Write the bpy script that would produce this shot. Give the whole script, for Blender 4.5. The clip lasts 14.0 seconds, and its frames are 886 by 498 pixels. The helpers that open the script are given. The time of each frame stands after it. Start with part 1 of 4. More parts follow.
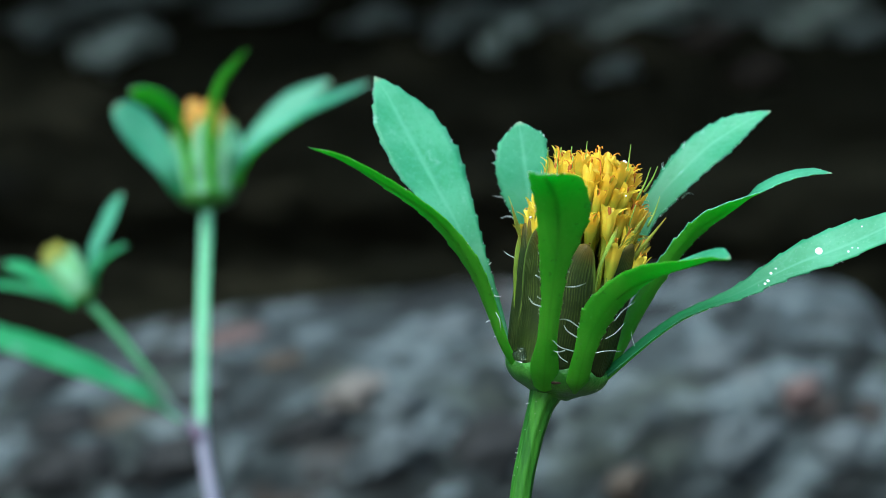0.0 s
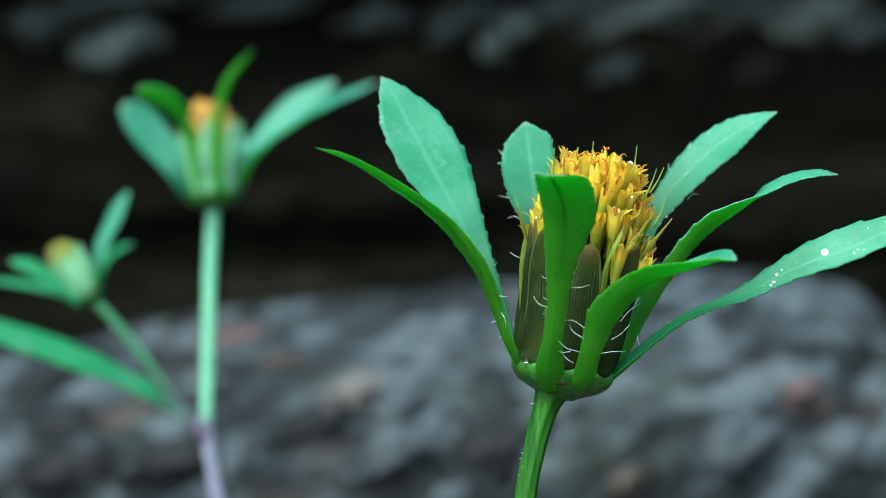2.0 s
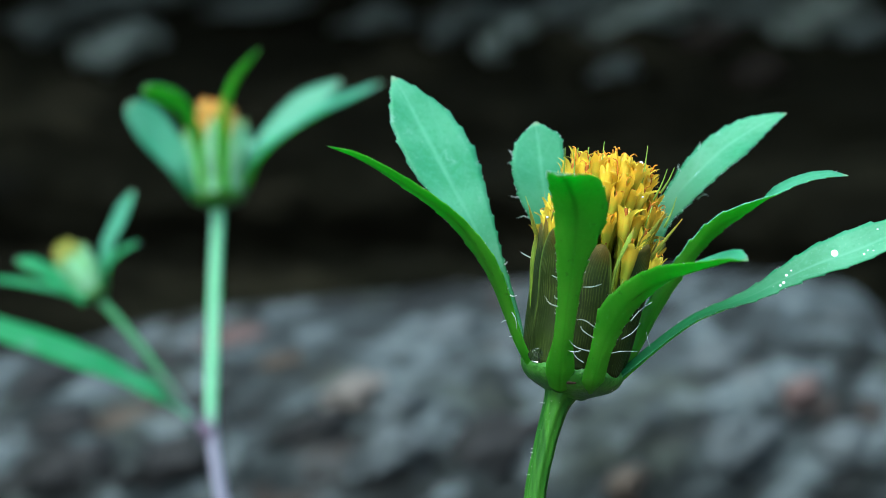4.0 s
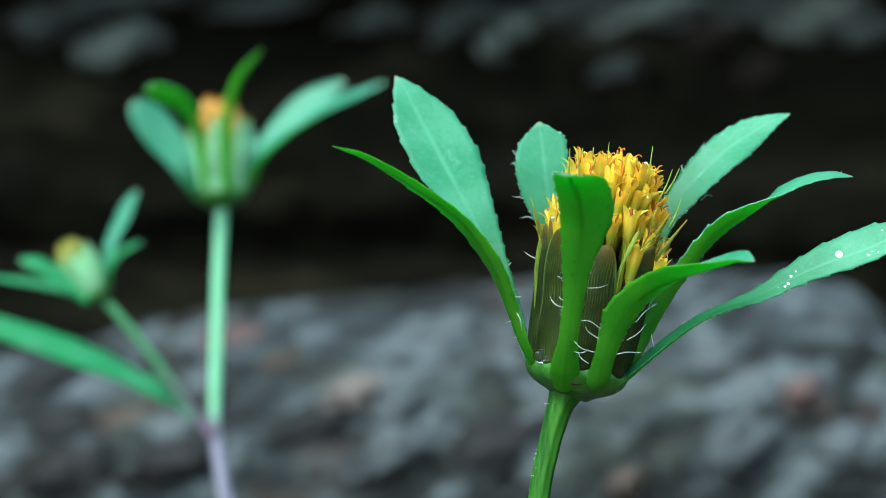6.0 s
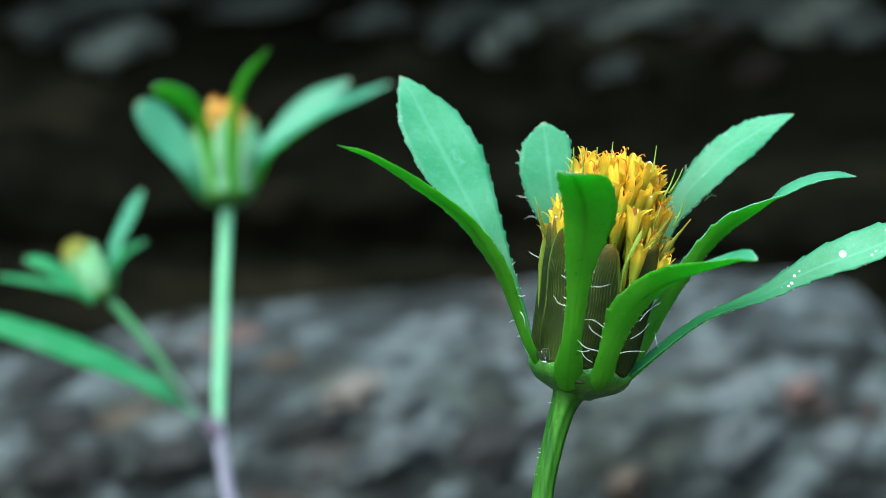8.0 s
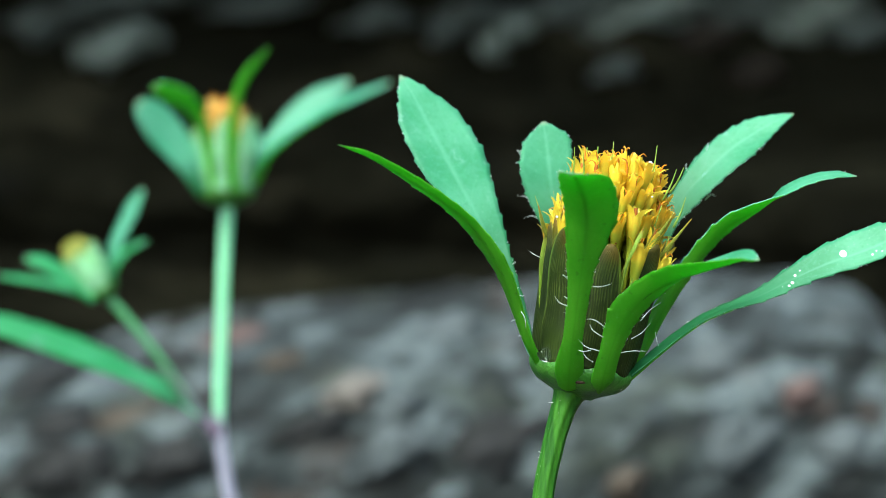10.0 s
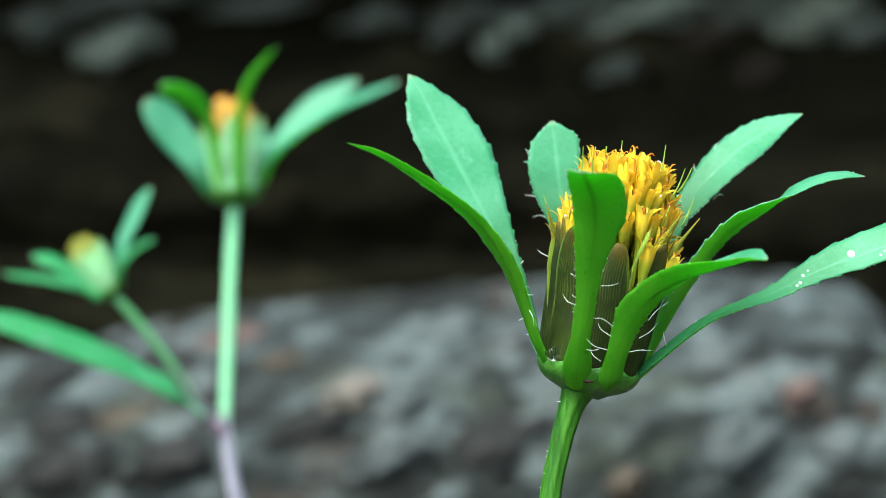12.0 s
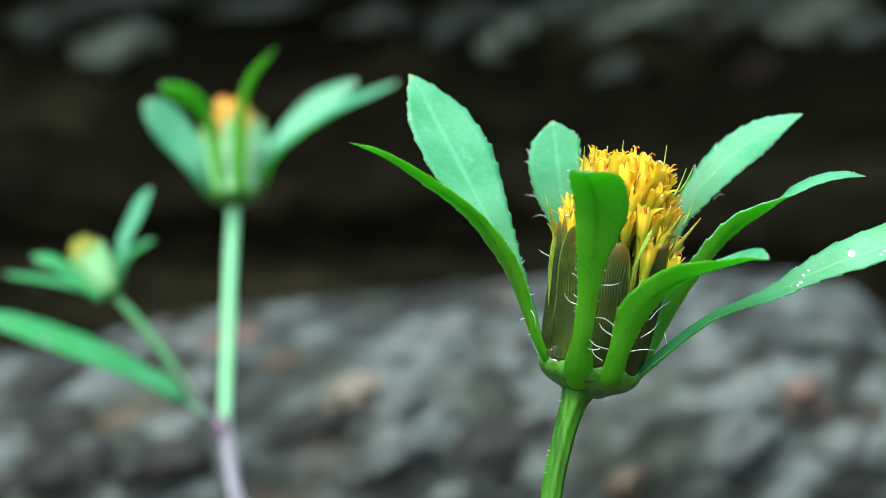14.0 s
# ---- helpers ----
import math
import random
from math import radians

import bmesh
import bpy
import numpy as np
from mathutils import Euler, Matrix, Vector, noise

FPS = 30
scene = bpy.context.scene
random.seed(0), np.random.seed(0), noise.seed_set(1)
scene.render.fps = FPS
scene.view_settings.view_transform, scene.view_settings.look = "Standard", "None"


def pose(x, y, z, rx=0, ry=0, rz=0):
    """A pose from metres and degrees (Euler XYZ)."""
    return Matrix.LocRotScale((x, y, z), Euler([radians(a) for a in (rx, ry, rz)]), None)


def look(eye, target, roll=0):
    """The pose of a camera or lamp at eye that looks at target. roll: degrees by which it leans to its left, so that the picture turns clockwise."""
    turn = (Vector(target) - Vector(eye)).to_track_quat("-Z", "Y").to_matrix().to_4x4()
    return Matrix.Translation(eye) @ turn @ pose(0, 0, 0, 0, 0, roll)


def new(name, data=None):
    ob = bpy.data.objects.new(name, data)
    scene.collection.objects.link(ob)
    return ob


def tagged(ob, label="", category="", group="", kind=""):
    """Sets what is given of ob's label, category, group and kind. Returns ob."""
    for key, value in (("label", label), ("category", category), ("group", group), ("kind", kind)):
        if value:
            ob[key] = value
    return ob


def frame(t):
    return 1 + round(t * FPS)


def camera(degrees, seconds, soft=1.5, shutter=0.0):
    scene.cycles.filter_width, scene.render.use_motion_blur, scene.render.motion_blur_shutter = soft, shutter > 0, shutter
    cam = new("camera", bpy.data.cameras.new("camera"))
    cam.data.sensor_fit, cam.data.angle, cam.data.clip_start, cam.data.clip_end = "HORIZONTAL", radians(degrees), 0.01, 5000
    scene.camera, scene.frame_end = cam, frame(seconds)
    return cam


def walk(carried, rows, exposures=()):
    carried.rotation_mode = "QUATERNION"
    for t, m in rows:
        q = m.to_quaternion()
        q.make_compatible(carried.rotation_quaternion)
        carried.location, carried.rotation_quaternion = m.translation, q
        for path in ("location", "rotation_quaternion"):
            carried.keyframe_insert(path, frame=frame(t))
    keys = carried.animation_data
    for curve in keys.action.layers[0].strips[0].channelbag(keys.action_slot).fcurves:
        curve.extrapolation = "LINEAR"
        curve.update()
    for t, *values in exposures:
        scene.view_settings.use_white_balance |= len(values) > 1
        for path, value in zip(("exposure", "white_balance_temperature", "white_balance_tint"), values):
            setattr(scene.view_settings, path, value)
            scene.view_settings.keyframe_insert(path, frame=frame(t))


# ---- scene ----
# ---- camera: it stands still, level, a hand's width from the flower ----
EYE = (0.0, 0.0, 0.205)
cam = camera(24, 14.0, soft=0.72)
cam.data.dof.use_dof = True
cam.data.dof.focus_distance = 0.138
cam.data.dof.aperture_fstop = 33
STILL = look(EYE, (0.0, 1.0, 0.205))
walk(cam, [(0.0, STILL), (14.0, STILL)],
     exposures=[(0.0, 0.71, 5430, -5), (5.5, 0.78, 5540, -5), (8.0, 0.9, 5730, -5), (10.5, 1.07, 6050, -5), (14.0, 1.2, 6380, -5)])

# ---- light: open shade under a bright overcast sky ----
world = bpy.data.worlds.new("sky")
scene.world = world
world.use_nodes = True
wn = world.node_tree
sky = wn.nodes.new("ShaderNodeTexSky")
sky.sky_type = "NISHITA"
sky.sun_disc = False
sky.sun_elevation = radians(53)
sky.air_density = 0.8
sky.dust_density = 5.0
sky.ozone_density = 1.0
sky.sun_rotation = radians(205)
wn.links.new(sky.outputs[0], wn.nodes["Background"].inputs["Color"])
wn.nodes["Background"].inputs["Strength"].default_value = 0.15
sun_data = bpy.data.lights.new("sun", "SUN")
sun_data.energy = 2.0
sun_data.angle = radians(35)
sun_data.color = (1.0, 0.96, 0.9)
sun = new("sun", sun_data)
sun.matrix_world = look((-0.6, -1.3, 1.9), (0, 0, 0))

# ---- materials ----
MM = 0.001


def fresh(name):
    m = bpy.data.materials.new(name)
    m.use_nodes = True
    t = m.node_tree
    t.nodes.clear()
    out = t.nodes.new("ShaderNodeOutputMaterial")
    return m, t, out


def put(t, socket, value):
    if hasattr(value, "is_output"):
        t.links.new(value, socket)
    elif isinstance(value, tuple) and len(value) == 3 and socket.type == "RGBA":
        socket.default_value = (*value, 1.0)
    else:
        socket.default_value = value


def math_of(t, op, a, b=0.0):
    n = t.nodes.new("ShaderNodeMath")
    n.operation = op
    put(t, n.inputs[0], a)
    put(t, n.inputs[1], b)
    return n.outputs[0]


def grain(t, scale, detail=3.0, rough=0.55, stretch=None, warp=0.0, turn=0.0):
    c = t.nodes.new("ShaderNodeTexCoord")
    vec = c.outputs["Object"]
    if turn:
        mp = t.nodes.new("ShaderNodeMapping")
        mp.inputs["Rotation"].default_value = (0, radians(turn), 0)
        t.links.new(vec, mp.inputs["Vector"])
        vec = mp.outputs["Vector"]
    if stretch:
        mp = t.nodes.new("ShaderNodeMapping")
        mp.inputs["Scale"].default_value = stretch
        t.links.new(vec, mp.inputs["Vector"])
        vec = mp.outputs["Vector"]
    n = t.nodes.new("ShaderNodeTexNoise")
    t.links.new(vec, n.inputs["Vector"])
    put(t, n.inputs["Scale"], scale)
    put(t, n.inputs["Detail"], detail)
    put(t, n.inputs["Roughness"], rough)
    put(t, n.inputs["Distortion"], warp)
    return n.outputs["Fac"]


def steps(t, fac, low, high):
    n = t.nodes.new("ShaderNodeMapRange")
    n.interpolation_type = "SMOOTHSTEP"
    put(t, n.inputs["Value"], fac)
    put(t, n.inputs["From Min"], low)
    put(t, n.inputs["From Max"], high)
    return n.outputs["Result"]


def blend(t, fac, a, b):
    n = t.nodes.new("ShaderNodeMix")
    n.data_type = "RGBA"
    put(t, n.inputs[0], fac)
    put(t, n.inputs[6], a)
    put(t, n.inputs[7], b)
    return n.outputs[2]


def relief(t, height, strength, distance):
    n = t.nodes.new("ShaderNodeBump")
    put(t, n.inputs["Height"], height)
    put(t, n.inputs["Strength"], strength)
    put(t, n.inputs["Distance"], distance)
    return n.outputs["Normal"]


def surface(t, out, colour, rough, spec=0.5, normal=None, through_colour=None, through_share=0.0, sheen=0.0):
    p = t.nodes.new("ShaderNodeBsdfPrincipled")
    put(t, p.inputs["Base Color"], colour)
    put(t, p.inputs["Roughness"], rough)
    put(t, p.inputs["Specular IOR Level"], spec)
    put(t, p.inputs["Sheen Weight"], sheen)
    if normal is not None:
        put(t, p.inputs["Normal"], normal)
    shader = p.outputs[0]
    if through_share:
        tr = t.nodes.new("ShaderNodeBsdfTranslucent")
        put(t, tr.inputs["Color"], through_colour)
        mx = t.nodes.new("ShaderNodeMixShader")
        put(t, mx.inputs[0], through_share)
        t.links.new(shader, mx.inputs[1])
        t.links.new(tr.outputs[0], mx.inputs[2])
        shader = mx.outputs[0]
    t.links.new(shader, out.inputs["Surface"])


def uv_of(t):
    c = t.nodes.new("ShaderNodeTexCoord")
    s = t.nodes.new("ShaderNodeSeparateXYZ")
    t.links.new(c.outputs["UV"], s.inputs[0])
    return s.outputs[0], s.outputs[1]


def leaf_material(name, deep, pale, vein, rough, spec, glow, share, spots=0.0, stalk=0.0, fade=(0.72, 0.22)):
    """A leaf face: soft blotches, a broad midrib band, faint side veins, a thin waxy bloom, light coming through."""
    m, t, out = fresh(name)
    along, across = uv_of(t)
    away = math_of(t, "MULTIPLY", math_of(t, "ABSOLUTE", math_of(t, "SUBTRACT", across, 0.5)), 2.0)
    wobble = math_of(t, "MULTIPLY", grain(t, 500, 3.0), 0.9)
    phase = math_of(t, "ADD", math_of(t, "SUBTRACT", math_of(t, "MULTIPLY", along, 7.0), math_of(t, "MULTIPLY", away, 1.3)), wobble)
    wave = math_of(t, "ABSOLUTE", math_of(t, "SUBTRACT", math_of(t, "FRACT", phase), 0.5))
    line = math_of(t, "MULTIPLY", steps(t, wave, 0.12, 0.0), 0.16)
    band = math_of(t, "MULTIPLY", steps(t, math_of(t, "ADD", away, math_of(t, "MULTIPLY", grain(t, 1800, 2.0), 0.05)), 0.16, 0.03), 0.6 if stalk else 0.4)
    blotch = steps(t, grain(t, 260, 4.0), 0.3, 0.7)
    fine = grain(t, 2600, 3.0, 0.65)
    dots = steps(t, grain(t, 5200, 1.0), 0.66, 0.76)
    colour = blend(t, blotch, deep, pale)
    colour = blend(t, math_of(t, "MULTIPLY", steps(t, fine, 0.42, 0.7), 0.5), colour, pale)
    colour = blend(t, math_of(t, "MULTIPLY", steps(t, fine, 0.46, 0.3), 0.5), colour, deep)
    colour = blend(t, math_of(t, "MULTIPLY", dots, 0.22), colour, blend(t, 0.5, vein, (0.6, 0.8, 0.6)))
    colour = blend(t, line, colour, vein)
    colour = blend(t, band, colour, vein)
    if stalk:
        bloom = math_of(t, "MULTIPLY", steps(t, grain(t, 750, 4.0, 0.7), 0.56, 0.72), steps(t, grain(t, 230, 2.0), 0.52, 0.68))
        colour = blend(t, math_of(t, "MULTIPLY", bloom, 0.75), colour, (0.36, 0.66, 0.55))
        # greener towards the stalk; the low bract's shade is put in here too
        low = math_of(t, "MULTIPLY", steps(t, along, *fade), stalk)
        colour = blend(t, low, colour, (0.02, 0.135, 0.035))
        glow = blend(t, low, glow, (0.03, 0.2, 0.03))
    dry = math_of(t, "MULTIPLY", steps(t, along, 0.968, 0.992), 0.7)
    colour = blend(t, dry, colour, (0.34, 0.36, 0.26))
    if spots:
        mark = math_of(t, "MULTIPLY", steps(t, grain(t, 1700, 2.0), 0.67, 0.72), spots)
        colour = blend(t, mark, colour, (0.015, 0.07, 0.012))
    height = math_of(t, "ADD", fine, math_of(t, "MULTIPLY", math_of(t, "ADD", line, band), -0.5))
    surface(t, out, colour, rough, spec, relief(t, height, 0.2 if stalk else 0.35, 0.00018), glow, share)
    return m


LEAF_TOP = leaf_material("leaf_upper_face", (0.048, 0.28, 0.14), (0.132, 0.44, 0.27), (0.2, 0.54, 0.36), 0.48, 0.35, (0.2, 0.78, 0.17), 0.38, 0.0, 0.9)
# for the low bract: its shaded lower half is painted darker
LEAF_LOW = leaf_material("leaf_face_with_shaded_stalk", (0.048, 0.28, 0.14), (0.132, 0.44, 0.27), (0.2, 0.54, 0.36), 0.48, 0.35, (0.2, 0.78, 0.17), 0.38, 0.0, 0.92, (0.82, 0.4))
LEAF_REAR = leaf_material("pale_leaf_face", (0.072, 0.325, 0.2), (0.15, 0.425, 0.3), (0.215, 0.5, 0.37), 0.45, 0.4, (0.25, 0.8, 0.35), 0.38, 0.0, 0.9, (0.4, 0.05))
LEAF_SHOOT = leaf_material("shoot_leaf_face", (0.03, 0.25, 0.085), (0.068, 0.34, 0.145), (0.14, 0.43, 0.24), 0.4, 0.5, (0.2, 0.78, 0.17), 0.38, 0.0, 0.01)
LEAF_UNDER = leaf_material("leaf_lower_face", (0.075, 0.33, 0.012), (0.15, 0.48, 0.03), (0.04, 0.17, 0.01), 0.4, 0.4, (0.36, 0.9, 0.04), 0.55, 0.8)


def plain_green(name, deep, pale, rough, spec, scale=600, stretch=None, glow=None, share=0.0, bump=0.3):
    m, t, out = fresh(name)
    a = grain(t, scale, 4.0, stretch=stretch)
    f = grain(t, 4500, 2.0)
    colour = blend(t, steps(t, a, 0.3, 0.7), deep, pale)
    surface(t, out, colour, rough, spec, relief(t, math_of(t, "ADD", a, math_of(t, "MULTIPLY", f, 0.5)), bump, 0.00015), glow, share)
    return m


VEIN_PALE = plain_green("pale_vein", (0.12, 0.43, 0.25), (0.22, 0.55, 0.37), 0.45, 0.5)
VEIN_DARK = plain_green("dark_vein", (0.05, 0.22, 0.01), (0.09, 0.31, 0.015), 0.5, 0.3, 600, None, (0.2, 0.6, 0.03), 0.3)
STEM_GREEN = plain_green("ridged_green_stem", (0.012, 0.078, 0.005), (0.065, 0.235, 0.016), 0.42, 0.4, 1900, (1, 1, 0.08), (0.12, 0.42, 0.02), 0.12, 0.6)
STEM_PURPLE = plain_green("purplish_stem", (0.2, 0.2, 0.28), (0.36, 0.36, 0.46), 0.45, 0.5, 500, (1, 1, 0.1))


def fading_stem(name, foot, head, low, high):
    """A smooth stem whose colour goes from one to the other along its length."""
    m, t, out = fresh(name)
    along, across = uv_of(t)
    a = grain(t, 500, 4.0, stretch=(1, 1, 0.1))
    mix = steps(t, math_of(t, "ADD", along, math_of(t, "MULTIPLY", math_of(t, "SUBTRACT", a, 0.5), 0.25)), low, high)
    colour = blend(t, mix, foot, head)
    surface(t, out, colour, 0.3, 0.5, relief(t, a, 0.3, 0.0002), colour, 0.35)
    return m


STEM_FADING = fading_stem("mint_stem_greying_below", (0.4, 0.47, 0.5), (0.46, 0.96, 0.62), 0.0, 0.2)
BRANCH_FADING = fading_stem("branch_purple_below", (0.2, 0.17, 0.24), (0.15, 0.46, 0.2), 0.15, 0.55)
SCAR = plain_green("brown_scar", (0.018, 0.011, 0.009), (0.06, 0.034, 0.025), 0.6, 0.3)
STIGMA = plain_green("rusty_stigma", (0.45, 0.14, 0.01), (0.78, 0.34, 0.025), 0.5, 0.3)
NODE_PURPLE = plain_green("dark_purple_node", (0.07, 0.05, 0.09), (0.16, 0.12, 0.18), 0.45, 0.4)
CUP_GREEN = plain_green("flower_cup", (0.03, 0.15, 0.012), (0.09, 0.29, 0.035), 0.3, 0.5, 900, None, (0.08, 0.35, 0.03), 0.15, 0.9)
AWN = plain_green("awn", (0.2, 0.36, 0.04), (0.4, 0.58, 0.1), 0.5, 0.4, 900, None, (0.4, 0.5, 0.05), 0.3)
HAIR = plain_green("white_hair", (0.7, 0.75, 0.72), (0.85, 0.9, 0.86), 0.3, 0.6, 900, None, (0.8, 0.9, 0.85), 0.4)
SPECK = plain_green("white_speck", (0.75, 0.8, 0.8), (0.9, 0.92, 0.92), 0.5, 0.5)


def water_material():
    m, t, out = fresh("water")
    b = t.nodes.new("ShaderNodeBsdfPrincipled")
    b.inputs["Base Color"].default_value = (0.9, 1.0, 0.95, 1)
    b.inputs["Roughness"].default_value = 0.03
    b.inputs["IOR"].default_value = 1.33
    b.inputs["Transmission Weight"].default_value = 1.0
    t.links.new(b.outputs[0], out.inputs["Surface"])
    return m


WATER = water_material()


def phyllary_material(name, deep, pale, edge, tip, rough):
    """Inner bract: fine uneven lengthwise stripes, a pale thin margin, a dry brownish tip, a few pale dots."""
    m, t, out = fresh(name)
    along, across = uv_of(t)
    away = math_of(t, "MULTIPLY", math_of(t, "ABSOLUTE", math_of(t, "SUBTRACT", across, 0.5)), 2.0)
    wob = math_of(t, "MULTIPLY", grain(t, 420, 4.0, 0.6, stretch=(1, 1, 0.4)), 26.0)
    uneven = steps(t, grain(t, 700, 4.0, 0.65), 0.36, 0.7)
    wave = math_of(t, "SINE", math_of(t, "ADD", math_of(t, "MULTIPLY", across, 95.0), wob))
    stripe = math_of(t, "MULTIPLY", math_of(t, "MULTIPLY", steps(t, wave, -0.3, 1.0), uneven), math_of(t, "ADD", math_of(t, "MULTIPLY", along, 0.75), 0.25))
    colour = blend(t, steps(t, grain(t, 300, 3.0), 0.35, 0.7), deep, tuple(v * 2.0 for v in deep))
    colour = blend(t, stripe, colour, pale)
    rim = steps(t, away, 0.8, 0.97)
    colour = blend(t, math_of(t, "MULTIPLY", rim, steps(t, along, 0.1, 0.7)), colour, edge)
    dry = math_of(t, "MULTIPLY", steps(t, math_of(t, "ADD", along, math_of(t, "MULTIPLY", grain(t, 1200, 3.0), 0.25)), 0.85, 1.25), 0.7)
    colour = blend(t, dry, colour, tip)
    fine = grain(t, 3500, 3.0)
    colour = blend(t, math_of(t, "MULTIPLY", steps(t, grain(t, 4200, 1.0), 0.74, 0.8), 0.4), colour, edge)
    surface(t, out, colour, rough, 0.2, relief(t, math_of(t, "ADD", math_of(t, "MULTIPLY", wave, uneven), fine), 0.3, 0.0001), edge, 0.05)
    return m


PHYLLARY = phyllary_material("dark_striped_phyllary", (0.013, 0.023, 0.003), (0.088, 0.122, 0.02), (0.17, 0.26, 0.03), (0.15, 0.085, 0.012), 0.45)
PHYLLARY_PALE = phyllary_material("pale_phyllary", (0.17, 0.38, 0.19), (0.46, 0.68, 0.5), (0.17, 0.4, 0.07), (0.4, 0.42, 0.08), 0.4)
MEMBRANE = phyllary_material("olive_membrane", (0.07, 0.075, 0.006), (0.16, 0.17, 0.016), (0.24, 0.27, 0.03), (0.26, 0.07, 0.012), 0.42)
PALEA = phyllary_material("yellow_green_scale", (0.13, 0.15, 0.015), (0.34, 0.37, 0.05), (0.45, 0.46, 0.08), (0.5, 0.2, 0.03), 0.45)


def floret_material(name, dull, bright, tint, stalk):
    m, t, out = fresh(name)
    info = t.nodes.new("ShaderNodeObjectInfo")
    along, across = uv_of(t)
    a = grain(t, 1300, 4.0, 0.6)
    streak = steps(t, math_of(t, "SINE", math_of(t, "ADD", math_of(t, "MULTIPLY", across, 63.0), math_of(t, "MULTIPLY", a, 6.0))), 0.2, 1.0)
    colour = blend(t, steps(t, info.outputs["Random"], 0.0, 0.8), dull, bright)
    colour = blend(t, math_of(t, "MULTIPLY", steps(t, a, 0.48, 0.7), 0.6), colour, tint)
    colour = blend(t, math_of(t, "MULTIPLY", streak, 0.35), colour, dull)
    colour = blend(t, math_of(t, "MULTIPLY", steps(t, grain(t, 2200, 2.0), 0.6, 0.74), 0.5), colour, (1.0, 0.88, 0.4))
    reach = math_of(t, "ADD", along, math_of(t, "MULTIPLY", math_of(t, "SUBTRACT", a, 0.5), 0.3))
    colour = blend(t, steps(t, math_of(t, "ADD", reach, math_of(t, "MULTIPLY", info.outputs["Random"], 0.12)), 0.9, 0.66), colour, stalk)
    surface(t, out, colour, 0.34, 0.5, relief(t, math_of(t, "ADD", a, math_of(t, "MULTIPLY", streak, 0.2)), 0.25, 0.0001), bright, 0.35)
    return m


FLORET = floret_material("yellow_floret", (0.8, 0.44, 0.02), (1.0, 0.84, 0.08), (0.85, 0.48, 0.03), (0.3, 0.38, 0.03))
FLORET_PALE = floret_material("pale_yellow_bud", (0.55, 0.55, 0.12), (0.75, 0.76, 0.2), (0.6, 0.56, 0.14), (0.36, 0.5, 0.2))
FLORET_ORANGE = floret_material("orange_floret", (0.9, 0.5, 0.08), (1.0, 0.76, 0.24), (0.8, 0.36, 0.05), (0.55, 0.5, 0.12))
EDGE_THIN = phyllary_material("thin_yellow_green_edge", (0.1, 0.16, 0.015), (0.26, 0.36, 0.05), (0.35, 0.42, 0.08), (0.3, 0.16, 0.02), 0.4)
ANTHER = plain_green("anther_brown", (0.2, 0.05, 0.01), (0.5, 0.16, 0.02), 0.5, 0.3)


def granite_material():
    m, t, out = fresh("weathered_granite")
    big = grain(t, 62, 3.0, 0.55, stretch=(0.55, 0.5, 1.25), warp=0.6, turn=24)
    mid = grain(t, 150, 4.0, 0.6, stretch=(0.6, 0.5, 1.2), turn=24)
    fine = grain(t, 900, 3.0, 0.6)
    colour = blend(t, steps(t, big, 0.4, 0.68), (0.009, 0.0115, 0.011), (0.062, 0.079, 0.084))
    colour = blend(t, math_of(t, "MULTIPLY", steps(t, mid, 0.5, 0.61), 0.72), colour, (0.128, 0.156, 0.165))
    colour = blend(t, math_of(t, "MULTIPLY", steps(t, mid, 0.46, 0.34), 0.85), colour, (0.01, 0.0115, 0.012))
    warm = grain(t, 60, 3.0, stretch=(0.8, 0.5, 1.1), turn=24)
    colour = blend(t, math_of(t, "MULTIPLY", steps(t, warm, 0.56, 0.72), 0.45), colour, (0.09, 0.062, 0.05))
    moss = grain(t, 45, 3.0, 0.6, stretch=(1, 0.5, 1.1), warp=0.4)
    colour = blend(t, math_of(t, "MULTIPLY", steps(t, moss, 0.54, 0.68), 0.5), colour, (0.055, 0.068, 0.052))
    colour = blend(t, math_of(t, "MULTIPLY", steps(t, fine, 0.5, 0.7), 0.35), colour, (0.04, 0.04, 0.042))
    surface(t, out, colour, 0.8, 0.2, relief(t, math_of(t, "ADD", mid, fine), 0.6, 0.002))
    return m


def dark_rock_material():
    m, t, out = fresh("dark_layered_rock")
    lay = grain(t, 13, 5.0, 0.6, stretch=(1, 1, 6), warp=0.3)
    mid = grain(t, 85, 4.0, 0.6)
    # dark rock, near black because the recess's shade is partly in its colour
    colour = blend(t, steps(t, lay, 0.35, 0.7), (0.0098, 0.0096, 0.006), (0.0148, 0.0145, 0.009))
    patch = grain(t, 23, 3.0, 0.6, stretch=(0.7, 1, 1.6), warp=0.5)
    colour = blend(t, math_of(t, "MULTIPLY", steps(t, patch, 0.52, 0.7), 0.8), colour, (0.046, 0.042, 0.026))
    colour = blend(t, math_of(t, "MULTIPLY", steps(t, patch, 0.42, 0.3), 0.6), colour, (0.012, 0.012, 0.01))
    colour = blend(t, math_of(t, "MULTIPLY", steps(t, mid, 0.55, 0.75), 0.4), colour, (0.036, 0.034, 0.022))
    surface(t, out, colour, 0.9, 0.03, relief(t, math_of(t, "ADD", lay, mid), 0.6, 0.004))
    return m


